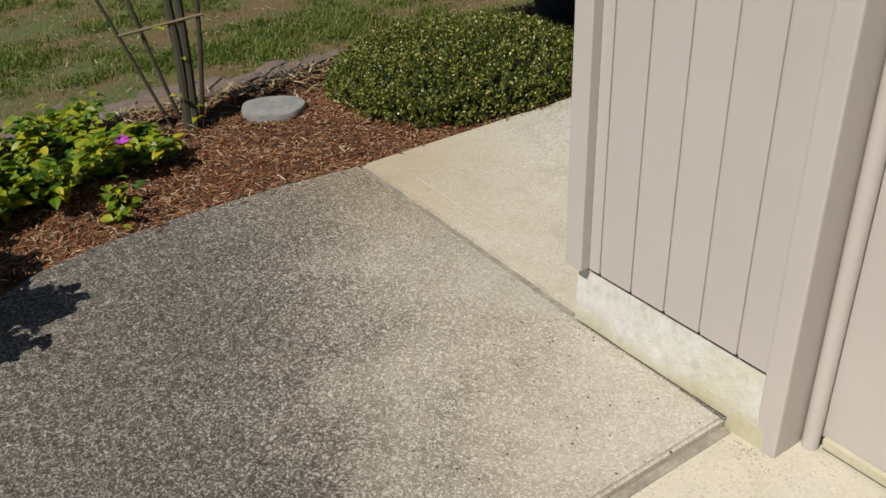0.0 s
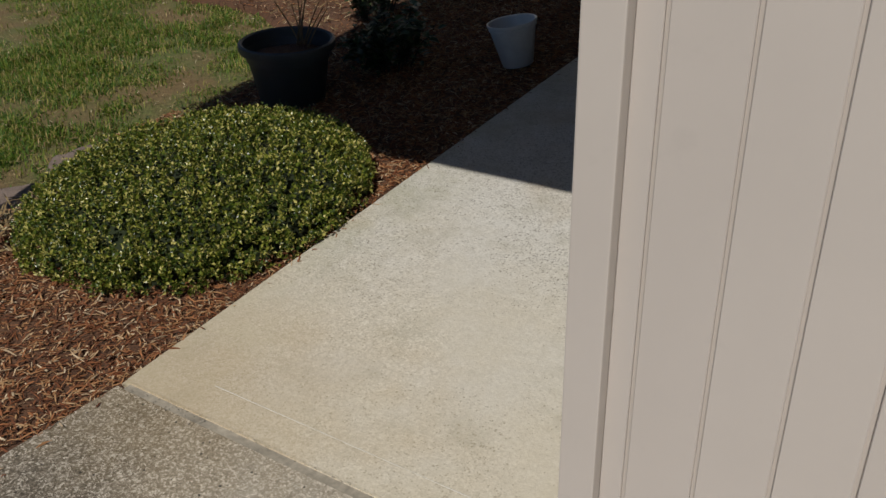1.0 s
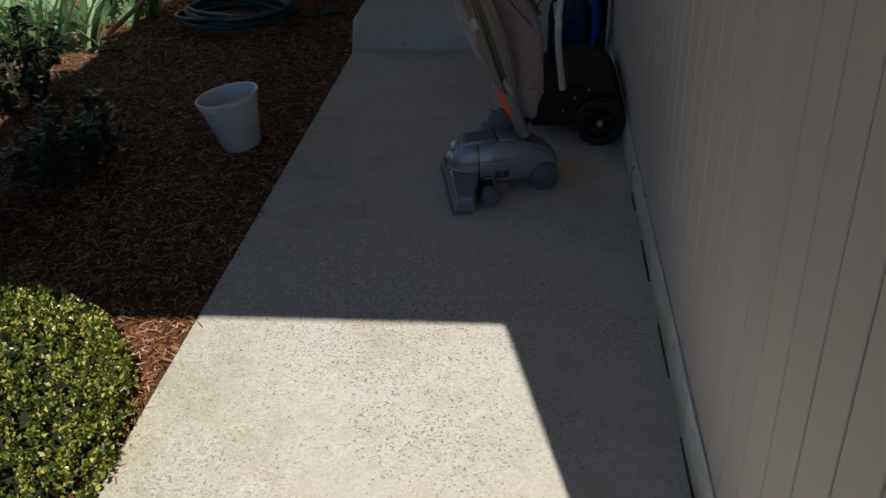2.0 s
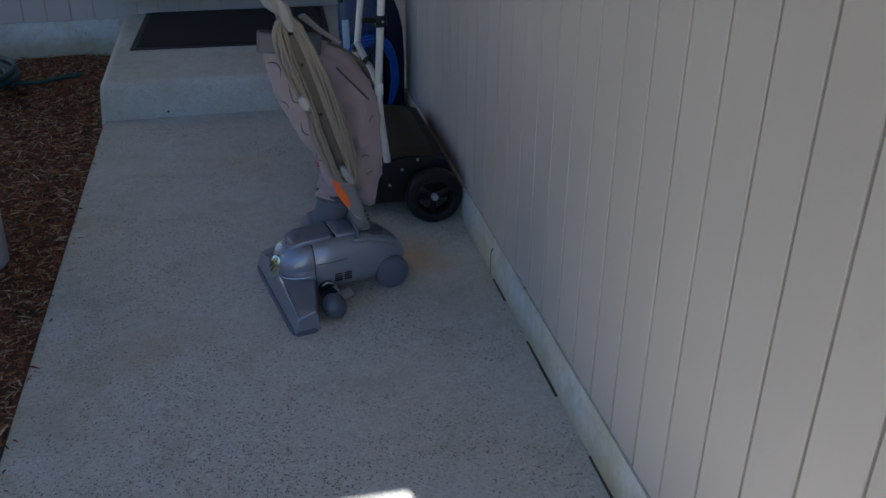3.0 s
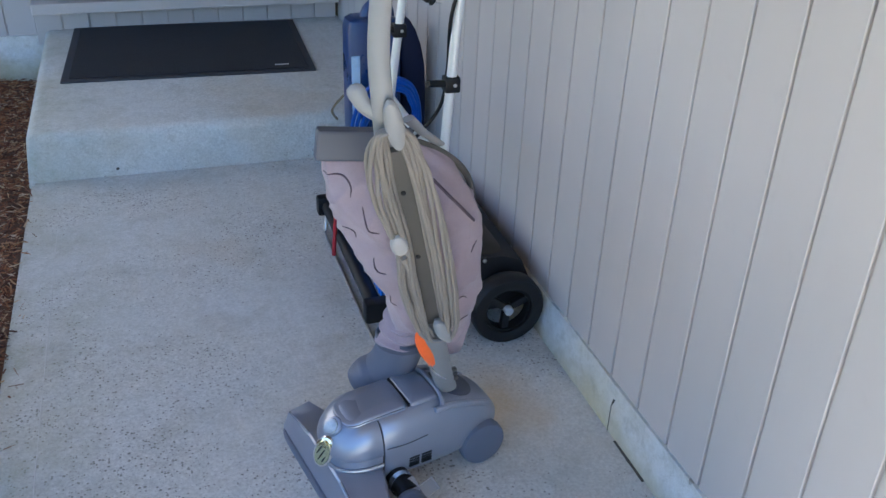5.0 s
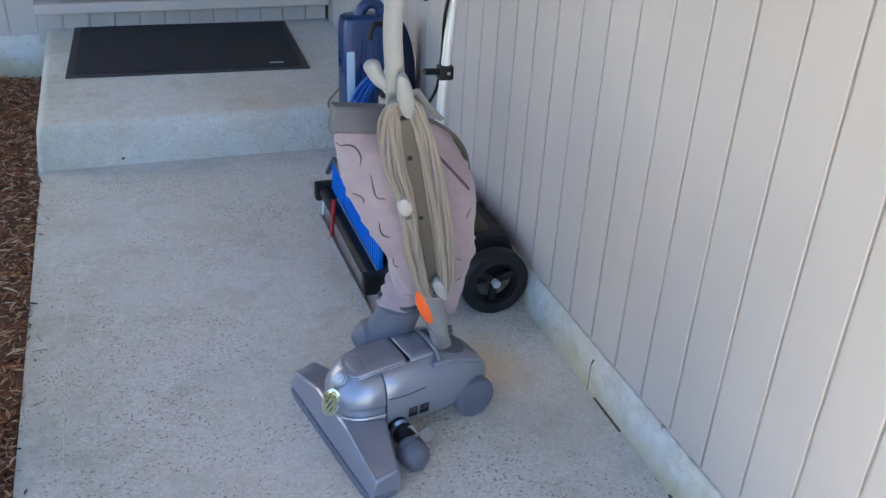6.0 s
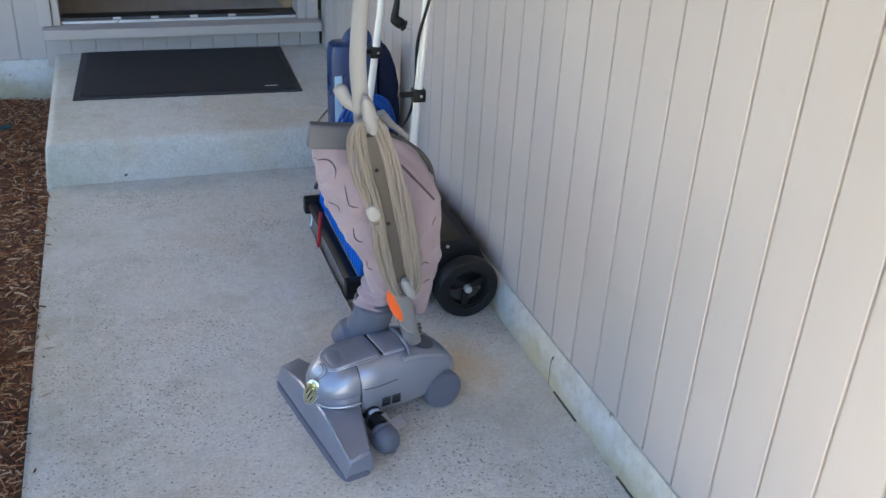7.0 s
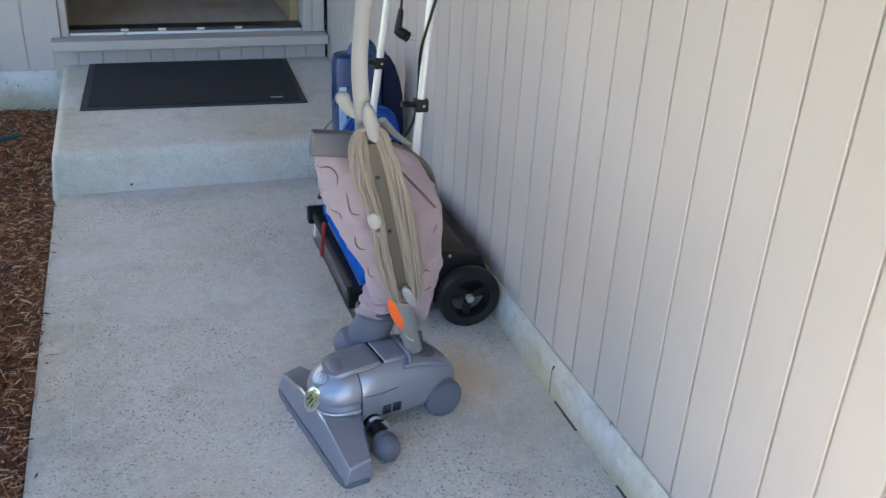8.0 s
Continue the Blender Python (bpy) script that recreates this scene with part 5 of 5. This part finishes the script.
        faces += [(a, a + 1, a + 4, a + 3), (a + 1, a + 2, a + 5, a + 4)]
    a = n + 12
    faces += [(a, a + 1, n + 15), (a + 1, a + 2, n + 15)]


def strap_faces(verts, faces, base, heading, length, width, lean, bend, steps=5):
    """A long strap leaf that rises and bends over."""
    h = Vector((math.cos(heading), math.sin(heading), 0))
    side = Vector((-h.y, h.x, 0))
    p, angle = Vector(base), lean
    first = len(verts)
    for i in range(steps + 1):
        w = width * (1 - (i / steps) ** 2.2) * 0.5
        verts.extend([p + side * w, p - side * w])
        step = length / steps
        p = p + (h * math.sin(angle) + Vector((0, 0, 1)) * math.cos(angle)) * step
        angle += bend / steps
    for i in range(steps):
        a = first + 2 * i
        faces.append((a, a + 1, a + 3, a + 2))


def rand_dir(rng):
    while True:
        v = Vector((rng.uniform(-1, 1), rng.uniform(-1, 1), rng.uniform(-1, 1)))
        if 0.05 < v.length < 1:
            return v.normalized()


def build_mound():
    """The clipped low shrub beside the path."""
    rng = random.Random(11)
    cx, cy, ax, ay, h = -1.718, 0.893, 0.527, 0.618, 0.226

    def surface(u, v):
        """u round, v from the top (0) to the rim (1)."""
        k = 1 + 0.07 * noise.noise(Vector((math.cos(u) * 1.5, math.sin(u) * 1.5, 0.7)))
        r = math.sin(v * math.pi / 2) ** 0.9
        z = h * math.cos(v * math.pi / 2) ** 0.65
        p = Vector((cx + ax * k * r * math.cos(u), cy + ay * k * r * math.sin(u), -0.02 + z))
        q = Vector((math.cos(u) * r / ax, math.sin(u) * r / ay, math.cos(v * math.pi / 2) / h * 0.55)).normalized()
        return p, q

    plant = thing("mound_shrub", "low clipped mound of small glossy green leaves", "shrub", pose(cx, cy, -0.03))
    back = plant.matrix_world.inverted()
    # Near-black inner shell paints in the shade between the leaves.
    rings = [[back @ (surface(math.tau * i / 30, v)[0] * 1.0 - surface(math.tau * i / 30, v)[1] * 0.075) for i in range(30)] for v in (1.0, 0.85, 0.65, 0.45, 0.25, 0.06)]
    part("core", loft(rings), MOUND_CORE, plant, "dark shell standing for shade inside the shrub", smooth=True)
    verts, faces = [], []
    for _ in range(3200):
        u, v = rng.uniform(0, math.tau), math.asin(math.sqrt(rng.random())) / (math.pi / 2)
        if rng.random() < 0.30:
            v = rng.uniform(0.70, 1.0)
        p, q = surface(u, v)
        p = p + q * (0.016 * noise.noise(p * 16) + rng.uniform(-0.014, 0.006))
        stem = (q * 0.7 + Vector((0, 0, 0.6)) + rand_dir(rng) * 0.35).normalized()
        for k in range(13):
            along = rng.random()
            b = p + stem * (0.052 * along - 0.044) + rand_dir(rng) * 0.004
            b.z = max(b.z, -0.015)
            d = (stem * (0.25 + 0.6 * along) + rand_dir(rng)).normalized()
            s = d.cross(rand_dir(rng)).normalized()
            size = rng.uniform(0.010, 0.018)
            leaf_faces(verts, faces, back @ b, d, s, d.cross(s), size, size * 0.6)
    crown = from_lists("leaves", verts, faces, BOX_LEAF, plant)
    crown["kind"] = "stuff"
    # upright young shoots over the outline
    verts, faces = [], []
    for _ in range(420):
        u, v = rng.uniform(0, math.tau), rng.uniform(0.0, 0.9)
        p, q = surface(u, v)
        top = p + Vector((rng.uniform(-0.01, 0.01), rng.uniform(-0.01, 0.01), rng.uniform(0.012, 0.035)))
        for k in range(5):
            b = p.lerp(top, k / 4)
            d = (Vector((rng.uniform(-1, 1), rng.uniform(-1, 1), 0.7))).normalized()
            leaf_faces(verts, faces, back @ b, d, d.cross(Vector((0, 0, 1))).normalized(), Vector((0, 0, 1)), 0.014, 0.009)
    from_lists("young_growth", verts, faces, BOX_LEAF, plant)["kind"] = "stuff"


def leafy(name, label, spots, leaf_count, size, material, seed, stems=14, flowers=0):
    """A loose leafy plant: stems from one foot, with leaves along them."""
    rng = random.Random(seed)
    x0, y0, rx, ry, h = spots
    plant = thing(name, label, "shrub", pose(x0, y0, -0.03))
    bm, ends = bmesh.new(), []
    for k in range(stems):
        a, r = rng.uniform(0, math.tau), math.sqrt(rng.random())
        end = Vector((rx * r * math.cos(a), ry * r * math.sin(a), h * (0.45 + 0.55 * rng.random()) * (1.1 - 0.5 * r)))
        foot = Vector((end.x * 0.35, end.y * 0.35, 0))
        line = smooth_line([foot, foot.lerp(end, 0.5) + Vector((0, 0, h * 0.12)), end], 4)
        tube(line, [0.005 - 0.003 * i / len(line) for i in range(len(line))], 5, bm)
        ends.append(line)
    part("framework", bm, TWIG, plant)
    verts, faces = [], []
    for k in range(leaf_count):
        line = rng.choice(ends)
        b = line[rng.randrange(2, len(line))] + rand_dir(rng) * size * rng.uniform(0.1, 1.1)
        b.z = max(b.z, 0.012)
        a = rng.uniform(0, math.tau)
        d = Vector((math.cos(a), math.sin(a), rng.uniform(-0.35, 0.55))).normalized()
        s = d.cross(Vector((rng.uniform(-0.4, 0.4), rng.uniform(-0.4, 0.4), 1))).normalized()
        n = size * rng.uniform(0.55, 1.2)
        broad_leaf(verts, faces, b, d, s, s.cross(d), n, n * 0.68, rng.uniform(0.1, 0.4))
    from_lists("leaves", verts, faces, material, plant)["kind"] = "stuff"
    for k in range(flowers):
        c = Vector((0.25 - 0.05 * k, 0.29 + 0.01 * k, 0.19 - 0.01 * k))
        for j in range(5):
            a = math.tau * j / 5
            petal = oval(c + Vector((math.cos(a), math.sin(a), 0)) * 0.016, (math.cos(a), math.sin(a), 0.4), (-math.sin(a), math.cos(a), 0), (0, 0, 1), 0.017, 0.012, 0.004, 10)
            part("petal", petal, PETAL, plant, "purple petal")
    return plant


def strap_clump(name, label, x, y, count, length, seed, material=None, spread=0.12):
    rng = random.Random(seed)
    plant = thing(name, label, "plant", pose(x, y, -0.03))
    for _ in range(count // 9):
        verts, faces = [], []
        bx, by, turn = rng.gauss(0, spread), rng.gauss(0, spread), rng.uniform(0, math.tau)
        for k in range(9):
            a = turn + rng.choice((0, math.pi)) + rng.gauss(0, 0.35)
            base = (bx + rng.gauss(0, 0.02), by + rng.gauss(0, 0.02), 0.0)
            strap_faces(verts, faces, base, a, length * rng.uniform(0.6, 1.1), rng.uniform(0.028, 0.046), rng.uniform(0.05, 0.6), rng.uniform(0.1, 1.3))
        from_lists("leaf_fan", verts, faces, material or IRIS_LEAF, plant)
    return plant


def build_sapling():
    rng = random.Random(3)
    plant = thing("sapling", "bare dark young tree tied to thin stakes", "tree", pose(-2.03, -0.29, -0.03))
    trunk = [(0, 0, 0), (-0.02, 0.02, 0.3), (-0.07, 0.03, 0.6), (-0.10, 0.06, 1.0), (-0.12, 0.05, 1.5)]
    part("trunk", tube(smooth_line(trunk, 5), [0.022 - 0.0005 * i for i in range(21)], 9), TWIG, plant, smooth=True)
    for pts, r in (([(-0.06, -0.05, 0), (-0.16, -0.18, 0.45), (-0.30, -0.38, 1.1)], 0.007), ([(0.02, 0.05, 0), (0.01, 0.12, 0.5), (-0.02, 0.18, 1.3)], 0.010), ([(-0.04, -0.02, 0.05), (-0.12, -0.10, 0.5), (-0.20, -0.20, 1.2)], 0.008), ([(0.025, 0.02, 0.0), (-0.02, 0.055, 0.4), (-0.10, 0.09, 1.3)], 0.017)):
        part("stake", tube(smooth_line(pts, 5), r, 8), TWIG, plant, "thin dark stake", smooth=True)
    part("cross_cane", tube([(-0.12, -0.17, 0.405), (0.03, 0.13, 0.465)], 0.0065, 8), BAMBOO, plant, "weathered cane tied across", smooth=True)
    part("tie", lathe([(0.022, -0.012), (0.025, -0.012), (0.025, 0.012), (0.022, 0.012)], 14, pose(-0.07, 0.03, 0.56), caps=False), SEAM_BLACK, plant, "dark tie")
    verts, faces = [], []
    for x, y, z in ((0.03, 0.02, 0.10), (0.01, -0.03, 0.16), (-0.03, 0.03, 0.30), (-0.05, 0.05, 0.36), (-0.02, -0.02, 0.42), (-0.09, 0.0, 0.55), (0.04, 0.03, 0.06), (-0.06, -0.02, 0.70)):
        for _ in range(2):
            a = rng.uniform(0, math.tau)
            d = Vector((math.cos(a), math.sin(a), rng.uniform(-0.2, 0.4))).normalized()
            s = d.cross(Vector((0, 0, 1))).normalized()
            leaf_faces(verts, faces, Vector((x, y, z)), d, s, s.cross(d), 0.05, 0.03)
    from_lists("leaves", verts, faces, LIME_LEAF, plant)["kind"] = "stuff"


def rock(name, label, category, x, y, z, a, b, h, turn, material, seed, group=""):
    bm = bmesh.new()
    bmesh.ops.create_icosphere(bm, subdivisions=4, radius=1)
    for v in bm.verts:
        c = v.co
        c.z = math.copysign(min(0.8, abs(c.z)) ** 0.3, c.z)
        v.co = Vector((c.x * a, c.y * b, c.z * h))
    roughen(bm, min(a, b) * 0.30, 1.6 / max(a, b), seed)
    roughen(bm, 0.026, 9, seed)
    roughen(bm, 0.012, 31, seed)
    for v in bm.verts:
        v.co.z = min(v.co.z, h * (0.88 + 0.12 * noise.noise(v.co * 7 + Vector((seed, 0, 0)))))
    ob = part(name, bm, material, smooth=True)
    ob.matrix_world = pose(x, y, z, 0, 0, turn)
    return tagged(ob, label, category, group)


def build_stones():
    for k, (x, y, a, b, turn) in enumerate(((-2.44, -0.98, 0.20, 0.13, 84), (-2.42, -0.62, 0.24, 0.14, 80), (-2.38, -0.18, 0.28, 0.15, 86), (-2.33, 0.24, 0.22, 0.15, 97), (-2.30, 0.60, 0.22, 0.13, 80), (-2.40, 0.95, 0.2, 0.11, 112))):
        rock("edging_stone", "flat weathered brown edging stone between lawn and bed", "stone", x, y, -0.038, a, b, 0.052, turn, EDGE_STONE, 3.1 * k + 1, "bed edging")
    bm = loft([[(0.135 * k * (1 + 0.06 * math.sin(3 * t)) * math.cos(t), 0.105 * k * (1 + 0.05 * math.cos(2 * t)) * math.sin(t), z) for t in (math.tau * i / 36 for i in range(36))] for k, z in ((0.97, -0.03), (1.0, 0.0), (1.0, 0.028), (0.96, 0.038), (0.75, 0.041), (0.3, 0.042))])
    ob = part("stepping_stone", roughen(bm, 0.004, 18), STEP_STONE, smooth=True)
    ob.matrix_world = pose(-1.94, 0.055, -0.022, 3, 2, 62)
    tagged(ob, "pale grey oval stepping stone on the bark", "stone")


def build_pot():
    pot = thing("plant_pot", "large dark plastic plant pot with dry stalks", "plant pot", pose(-2.135, 1.875, -0.03))
    part("shell", lathe([(0.135, 0.0), (0.14, 0.005), (0.178, 0.225), (0.182, 0.232), (0.205, 0.236), (0.209, 0.246), (0.207, 0.268), (0.198, 0.274), (0.188, 0.268), (0.18, 0.2), (0.165, 0.2)], 44), POT_PLASTIC, pot, smooth=True)
    part("soil", roughen(lathe([(0.150, 0.17), (0.166, 0.203), (0.12, 0.215), (0.05, 0.218), (0.01, 0.22)], 30), 0.008, 20), SOIL, pot, "dark potting soil", smooth=True)
    rng = random.Random(8)
    for k in range(9):
        a = rng.uniform(0, math.tau)
        d = Vector((math.cos(a) * 0.12, math.sin(a) * 0.08, 0.15 + 0.14 * rng.random()))
        base = Vector((-0.01 + rng.uniform(-0.03, 0.03), 0.115 + rng.uniform(-0.02, 0.02), 0.2))
        part("stalk", tube(smooth_line([base, base + d * 0.5 + Vector((0, 0, 0.01)), base + d], 4), [0.004 - 0.0003 * i for i in range(9)], 6), DRY_STALK, pot)


def build_bucket():
    b = thing("bucket", "empty white plastic bucket leaning on the bark", "bucket", pose(-1.442, 2.705, -0.016, 2, -9, 0))
    part("shell", lathe([(0.070, 0.0), (0.073, 0.003), (0.112, 0.195), (0.118, 0.197), (0.120, 0.203), (0.118, 0.209), (0.110, 0.207), (0.107, 0.195), (0.069, 0.006), (0.02, 0.005)], 44), BUCKET_PLASTIC, b, smooth=True)
    part("rim_band", lathe([(0.1105, 0.178), (0.1135, 0.180), (0.1135, 0.188), (0.1115, 0.190)], 44, caps=False), BUCKET_PLASTIC, b, smooth=True)


def build_hose():
    pts, rng = [], random.Random(21)
    for i in range(330):
        a = i / 330 * math.tau * 7.5
        r = 0.25 + 0.035 * math.sin(a * 0.53) + 0.012 * math.sin(a * 2.1)
        pts.append((-1.93 + r * 1.12 * math.cos(a), 4.33 + r * math.sin(a), 0.0 + 0.016 + 0.085 * abs(math.sin(a * 0.21)) + 0.01 * math.sin(a * 1.7)))
    pts += [(-1.62 + 0.06 * k, 4.36 + 0.03 * k, 0.02) for k in range(1, 5)]
    hose = tagged(part("garden_hose", tube(pts, 0.0105, 8), HOSE_RUBBER, smooth=True), "dark green garden hose coiled on the bed", "hose")
    hoe = thing("garden_hoe", "long handled garden hoe lying on the bed", "tool", pose(-2.5, 3.95, 0.03))
    part("handle", tube([(0.0, 0.0, 0.02), (0.28, 0.80, 0.30)], 0.013, 10), WOOD, hoe, "pale wooden handle", smooth=True)
    part("blade", box(-0.09, 0.09, -0.07, 0.02, -0.05, -0.035, 0.004), SEAM_BLACK, hoe, "dark steel blade")


def build_chips():
    """Loose bark chips over the bed: the nearer strips of the plan more densely."""
    rng = random.Random(31)
    verts, faces = [], []
    count = 0
    while count < 84000:
        y = rng.uniform(-1.6, 4.95)
        x = rng.uniform(-3.9, -1.185) if rng.random() < 0.25 else rng.uniform(-2.5, -1.185)
        if x < edge_x(y) + 0.02:
            continue
        over = -1.262 if y < -0.2 else -1.222
        if y < -0.9:
            over = -1.25 + (-0.9 - y) * 0.05
        if x > over - 0.005 and rng.random() > 0.04:
            continue
        z = bed_height(x, y) + rng.uniform(0.001, 0.014)
        if x > over - 0.01:
            z = 0.004
        a = rng.uniform(0, math.tau)
        n = rng.uniform(0.010, 0.056) * (0.4 + 0.6 * rng.random())
        w = rng.uniform(0.0014, 0.0050)
        d = Vector((math.cos(a), math.sin(a), rng.uniform(-0.35, 0.35))).normalized()
        s = d.cross(Vector((rng.uniform(-0.5, 0.5), rng.uniform(-0.5, 0.5), 1))).normalized()
        u = s.cross(d)
        p = Vector((x, y, max(z, bed_height(x, y) + 0.003 + abs(d.z) * n * 0.4)))
        b = rng.uniform(-0.12, 0.12) * n
        k = len(verts)
        verts += [p - d * n / 2 - s * w / 2, p - d * n / 2 + s * w / 2, p + u * (b + w * 0.35) + s * w * 0.5, p + u * (b + w * 0.35) - s * w * 0.5, p + d * n / 2 + s * w * 0.3, p + d * n / 2 - s * w * 0.3, p - u * w * 0.3]
        faces += [(k, k + 1, k + 2, k + 3), (k + 3, k + 2, k + 4, k + 5), (k, k + 3, k + 6), (k + 1, k + 6, k + 2), (k + 3, k + 5, k + 6), (k + 2, k + 6, k + 4)]
        count += 1
    tagged(from_lists("bark_mulch", verts, faces, BARK), "loose red-brown shredded bark mulch with straw-coloured bits", "mulch", kind="stuff")


def build_grass():
    rng = random.Random(41)
    verts, faces = [], []
    count = 0
    while count < 235000:
        if count % 34 == 0 or not verts:
            cx, cy, grow, comb = rng.uniform(-6.5, -2.3), rng.uniform(-2.4, 3.3), rng.uniform(0.7, 1.5), rng.uniform(0, math.tau)
            cr = rng.uniform(0.02, 0.075)
            lush = 1.1 * noise.noise(Vector((cx * 1.5, cy * 1.5, 2.0))) + 0.9 * noise.noise(Vector((cx * 4.2, cy * 4.2, 5.0)))
            lush += 0.26 if cy > 0.75 else (-0.30 if cx > -3.0 else 0.22)
            if rng.random() > 0.10 + 1.9 * lush:
                continue
        x, y = cx + rng.gauss(0, cr), cy + rng.gauss(0, cr)
        if x > edge_x(y) + 0.02:
            count += 1
            continue
        n = rng.uniform(0.014, 0.042) * (0.65 + max(0, lush) * 0.5) * grow
        a = rng.gauss(comb, 1.1)
        d = Vector((math.cos(a), math.sin(a), 0))
        s = Vector((-d.y, d.x, 0)) * rng.uniform(0.0014, 0.0030)
        lean = rng.uniform(0.2, 1.2)
        p = Vector((x, y, -0.075))
        m = p + d * n * lean * 0.4 + Vector((0, 0, n * 0.7))
        t = p + d * n * lean * 1.1 + Vector((0, 0, n * (1.15 - 0.4 * lean)))
        k = len(verts)
        verts += [p - s, p + s, m - s * 0.8, m + s * 0.8, t]
        faces += [(k, k + 1, k + 3, k + 2), (k + 2, k + 3, k + 4)]
        count += 1
    tagged(from_lists("grass", verts, faces, GRASS), "short patchy lawn grass, green and straw", "grass", kind="stuff")


build_mound()
leafy("lime_shrub", "bushy yellow-green leafy shrub with a purple flower", (-1.88, -0.96, 0.44, 0.52, 0.25), 2900, 0.052, LIME_LEAF, 51, 36, 2)
leafy("lime_sprig", "small yellow-green leafy sprig on the bark", (-1.47, -0.76, 0.12, 0.09, 0.10), 60, 0.05, LIME_LEAF, 58, 6)
leafy("lime_shrub", "tall leafy yellow-green shrub beside the driveway", (-1.06, -1.60, 0.34, 0.27, 0.70), 2600, 0.062, LIME_LEAF, 57, 30)
leafy("dark_shrub", "small dark leafy shrub on the bark", (-2.52, 3.12, 0.26, 0.28, 0.50), 900, 0.042, DARK_LEAF, 52, 24)
leafy("dark_shrub", "leafy dark green plant in the shade", (-1.95, 2.42, 0.22, 0.26, 0.34), 700, 0.05, DARK_LEAF, 53, 20)
strap_clump("iris_clump", "clump of grey-green strap-leaved iris", -3.40, 3.70, 170, 0.40, 61, spread=0.24)
strap_clump("iris_clump", "clump of grey-green strap-leaved iris", -2.85, 3.95, 150, 0.45, 62, spread=0.18)
strap_clump("iris_clump", "clump of grey-green strap-leaved iris", -2.6, 4.55, 110, 0.45, 63, spread=0.13)
build_sapling()
build_stones()
build_pot()
build_bucket()
build_hose()


def build_straw():
    """Dead straw blades on the bare parts of the lawn, and pale twigs along the edging."""
    rng = random.Random(43)
    verts, faces = [], []
    for k in range(7500):
        twig = k < 1900
        if twig and k >= 900:
            x, y = rng.uniform(-3.6, -2.2), rng.uniform(2.3, 4.4)
            if x < edge_x(y):
                continue
            z = bed_height(x, y) + rng.uniform(0.006, 0.03)
            n, w = rng.uniform(0.02, 0.08), rng.uniform(0.0012, 0.004)
        elif twig:
            x, y = rng.gauss(-2.17, 0.065), rng.uniform(-0.8, 0.75)
            z = bed_height(x, y) + rng.uniform(0.004, 0.03)
            n, w = rng.uniform(0.03, 0.10), rng.uniform(0.0018, 0.0055)
        else:
            x, y = rng.uniform(-5.0, -2.35), rng.uniform(-1.6, 3.0)
            if x > edge_x(y) - 0.02:
                continue
            z = -0.062 + rng.uniform(0, 0.014)
            n, w = rng.uniform(0.015, 0.05), rng.uniform(0.001, 0.0024)
        a = rng.uniform(0, math.tau)
        d = Vector((math.cos(a), math.sin(a), rng.uniform(-0.15, 0.45))).normalized()
        s = d.cross(Vector((rng.uniform(-0.3, 0.3), rng.uniform(-0.3, 0.3), 1))).normalized() * w
        p = Vector((x, y, z))
        j = len(verts)
        verts += [p - s, p + s, p + d * n * 0.6 + s * 0.8 + Vector((0, 0, n * 0.06)), p + d * n * 0.6 - s * 0.8 + Vector((0, 0, n * 0.06)), p + d * n]
        faces += [(j, j + 1, j + 2, j + 3), (j + 3, j + 2, j + 4)]
    tagged(from_lists("dead_straw", verts, faces, STRAW), "dead straw and pale twigs on the ground", "straw", kind="stuff")


def build_crumbs():
    """Dirt and bark crumbs along the wall's foot and at the slab's joint."""
    rng = random.Random(77)
    verts, faces = [], []
    for k in range(1900):
        if k < 420:
            x, y = rng.uniform(-0.01, 0.50), -0.004 - abs(rng.gauss(0, 0.004))
        elif k < 560:
            x, y = rng.gauss(0.0, 0.05), 0.0 - abs(rng.gauss(0, 0.02))
        elif k < 680:
            x, y = rng.uniform(-1.2, 0.2), rng.gauss(0.044, 0.006)
        elif k < 712:
            x, y = rng.uniform(-1.19, -0.1), rng.uniform(0.4, 3.75)
        elif rng.random() < 0.75:
            y = rng.uniform(0.1, 3.85)
            if noise.noise(Vector((y * 2.2, 0, 3))) < 0.12:
                continue
            x = -0.018 - abs(rng.gauss(0, 0.007))
        elif rng.random() < 0.3:
            x, y = rng.uniform(-1.18, -0.03), 3.845 - abs(rng.gauss(0, 0.004))
        elif rng.random() < 0.5:
            x, y = rng.gauss(-0.10, 0.07), rng.gauss(0.05, 0.012)
        else:
            x, y = rng.gauss(0.60, 0.05), rng.gauss(-0.03, 0.02)
        z = -0.028 if x > 0.52 else 0.0
        if x > -0.013 and y > 0.01:
            continue
        r = rng.uniform(0.0008, 0.0034)
        j = len(verts)
        p = Vector((x, y, z))
        verts += [p + Vector((math.cos(a) * r, math.sin(a) * r * 0.8, 0)) for a in (0.3, 1.9, 3.4, 5.0)] + [p + Vector((0, 0, r * 0.8))]
        faces += [(j, j + 1, j + 4), (j + 1, j + 2, j + 4), (j + 2, j + 3, j + 4), (j + 3, j, j + 4)]
    tagged(from_lists("dirt_crumbs", verts, faces, JOINT_DIRT), "brown dirt crumbs along the wall and joint", "dirt", kind="stuff")


build_chips()
build_grass()
build_straw()
build_crumbs()
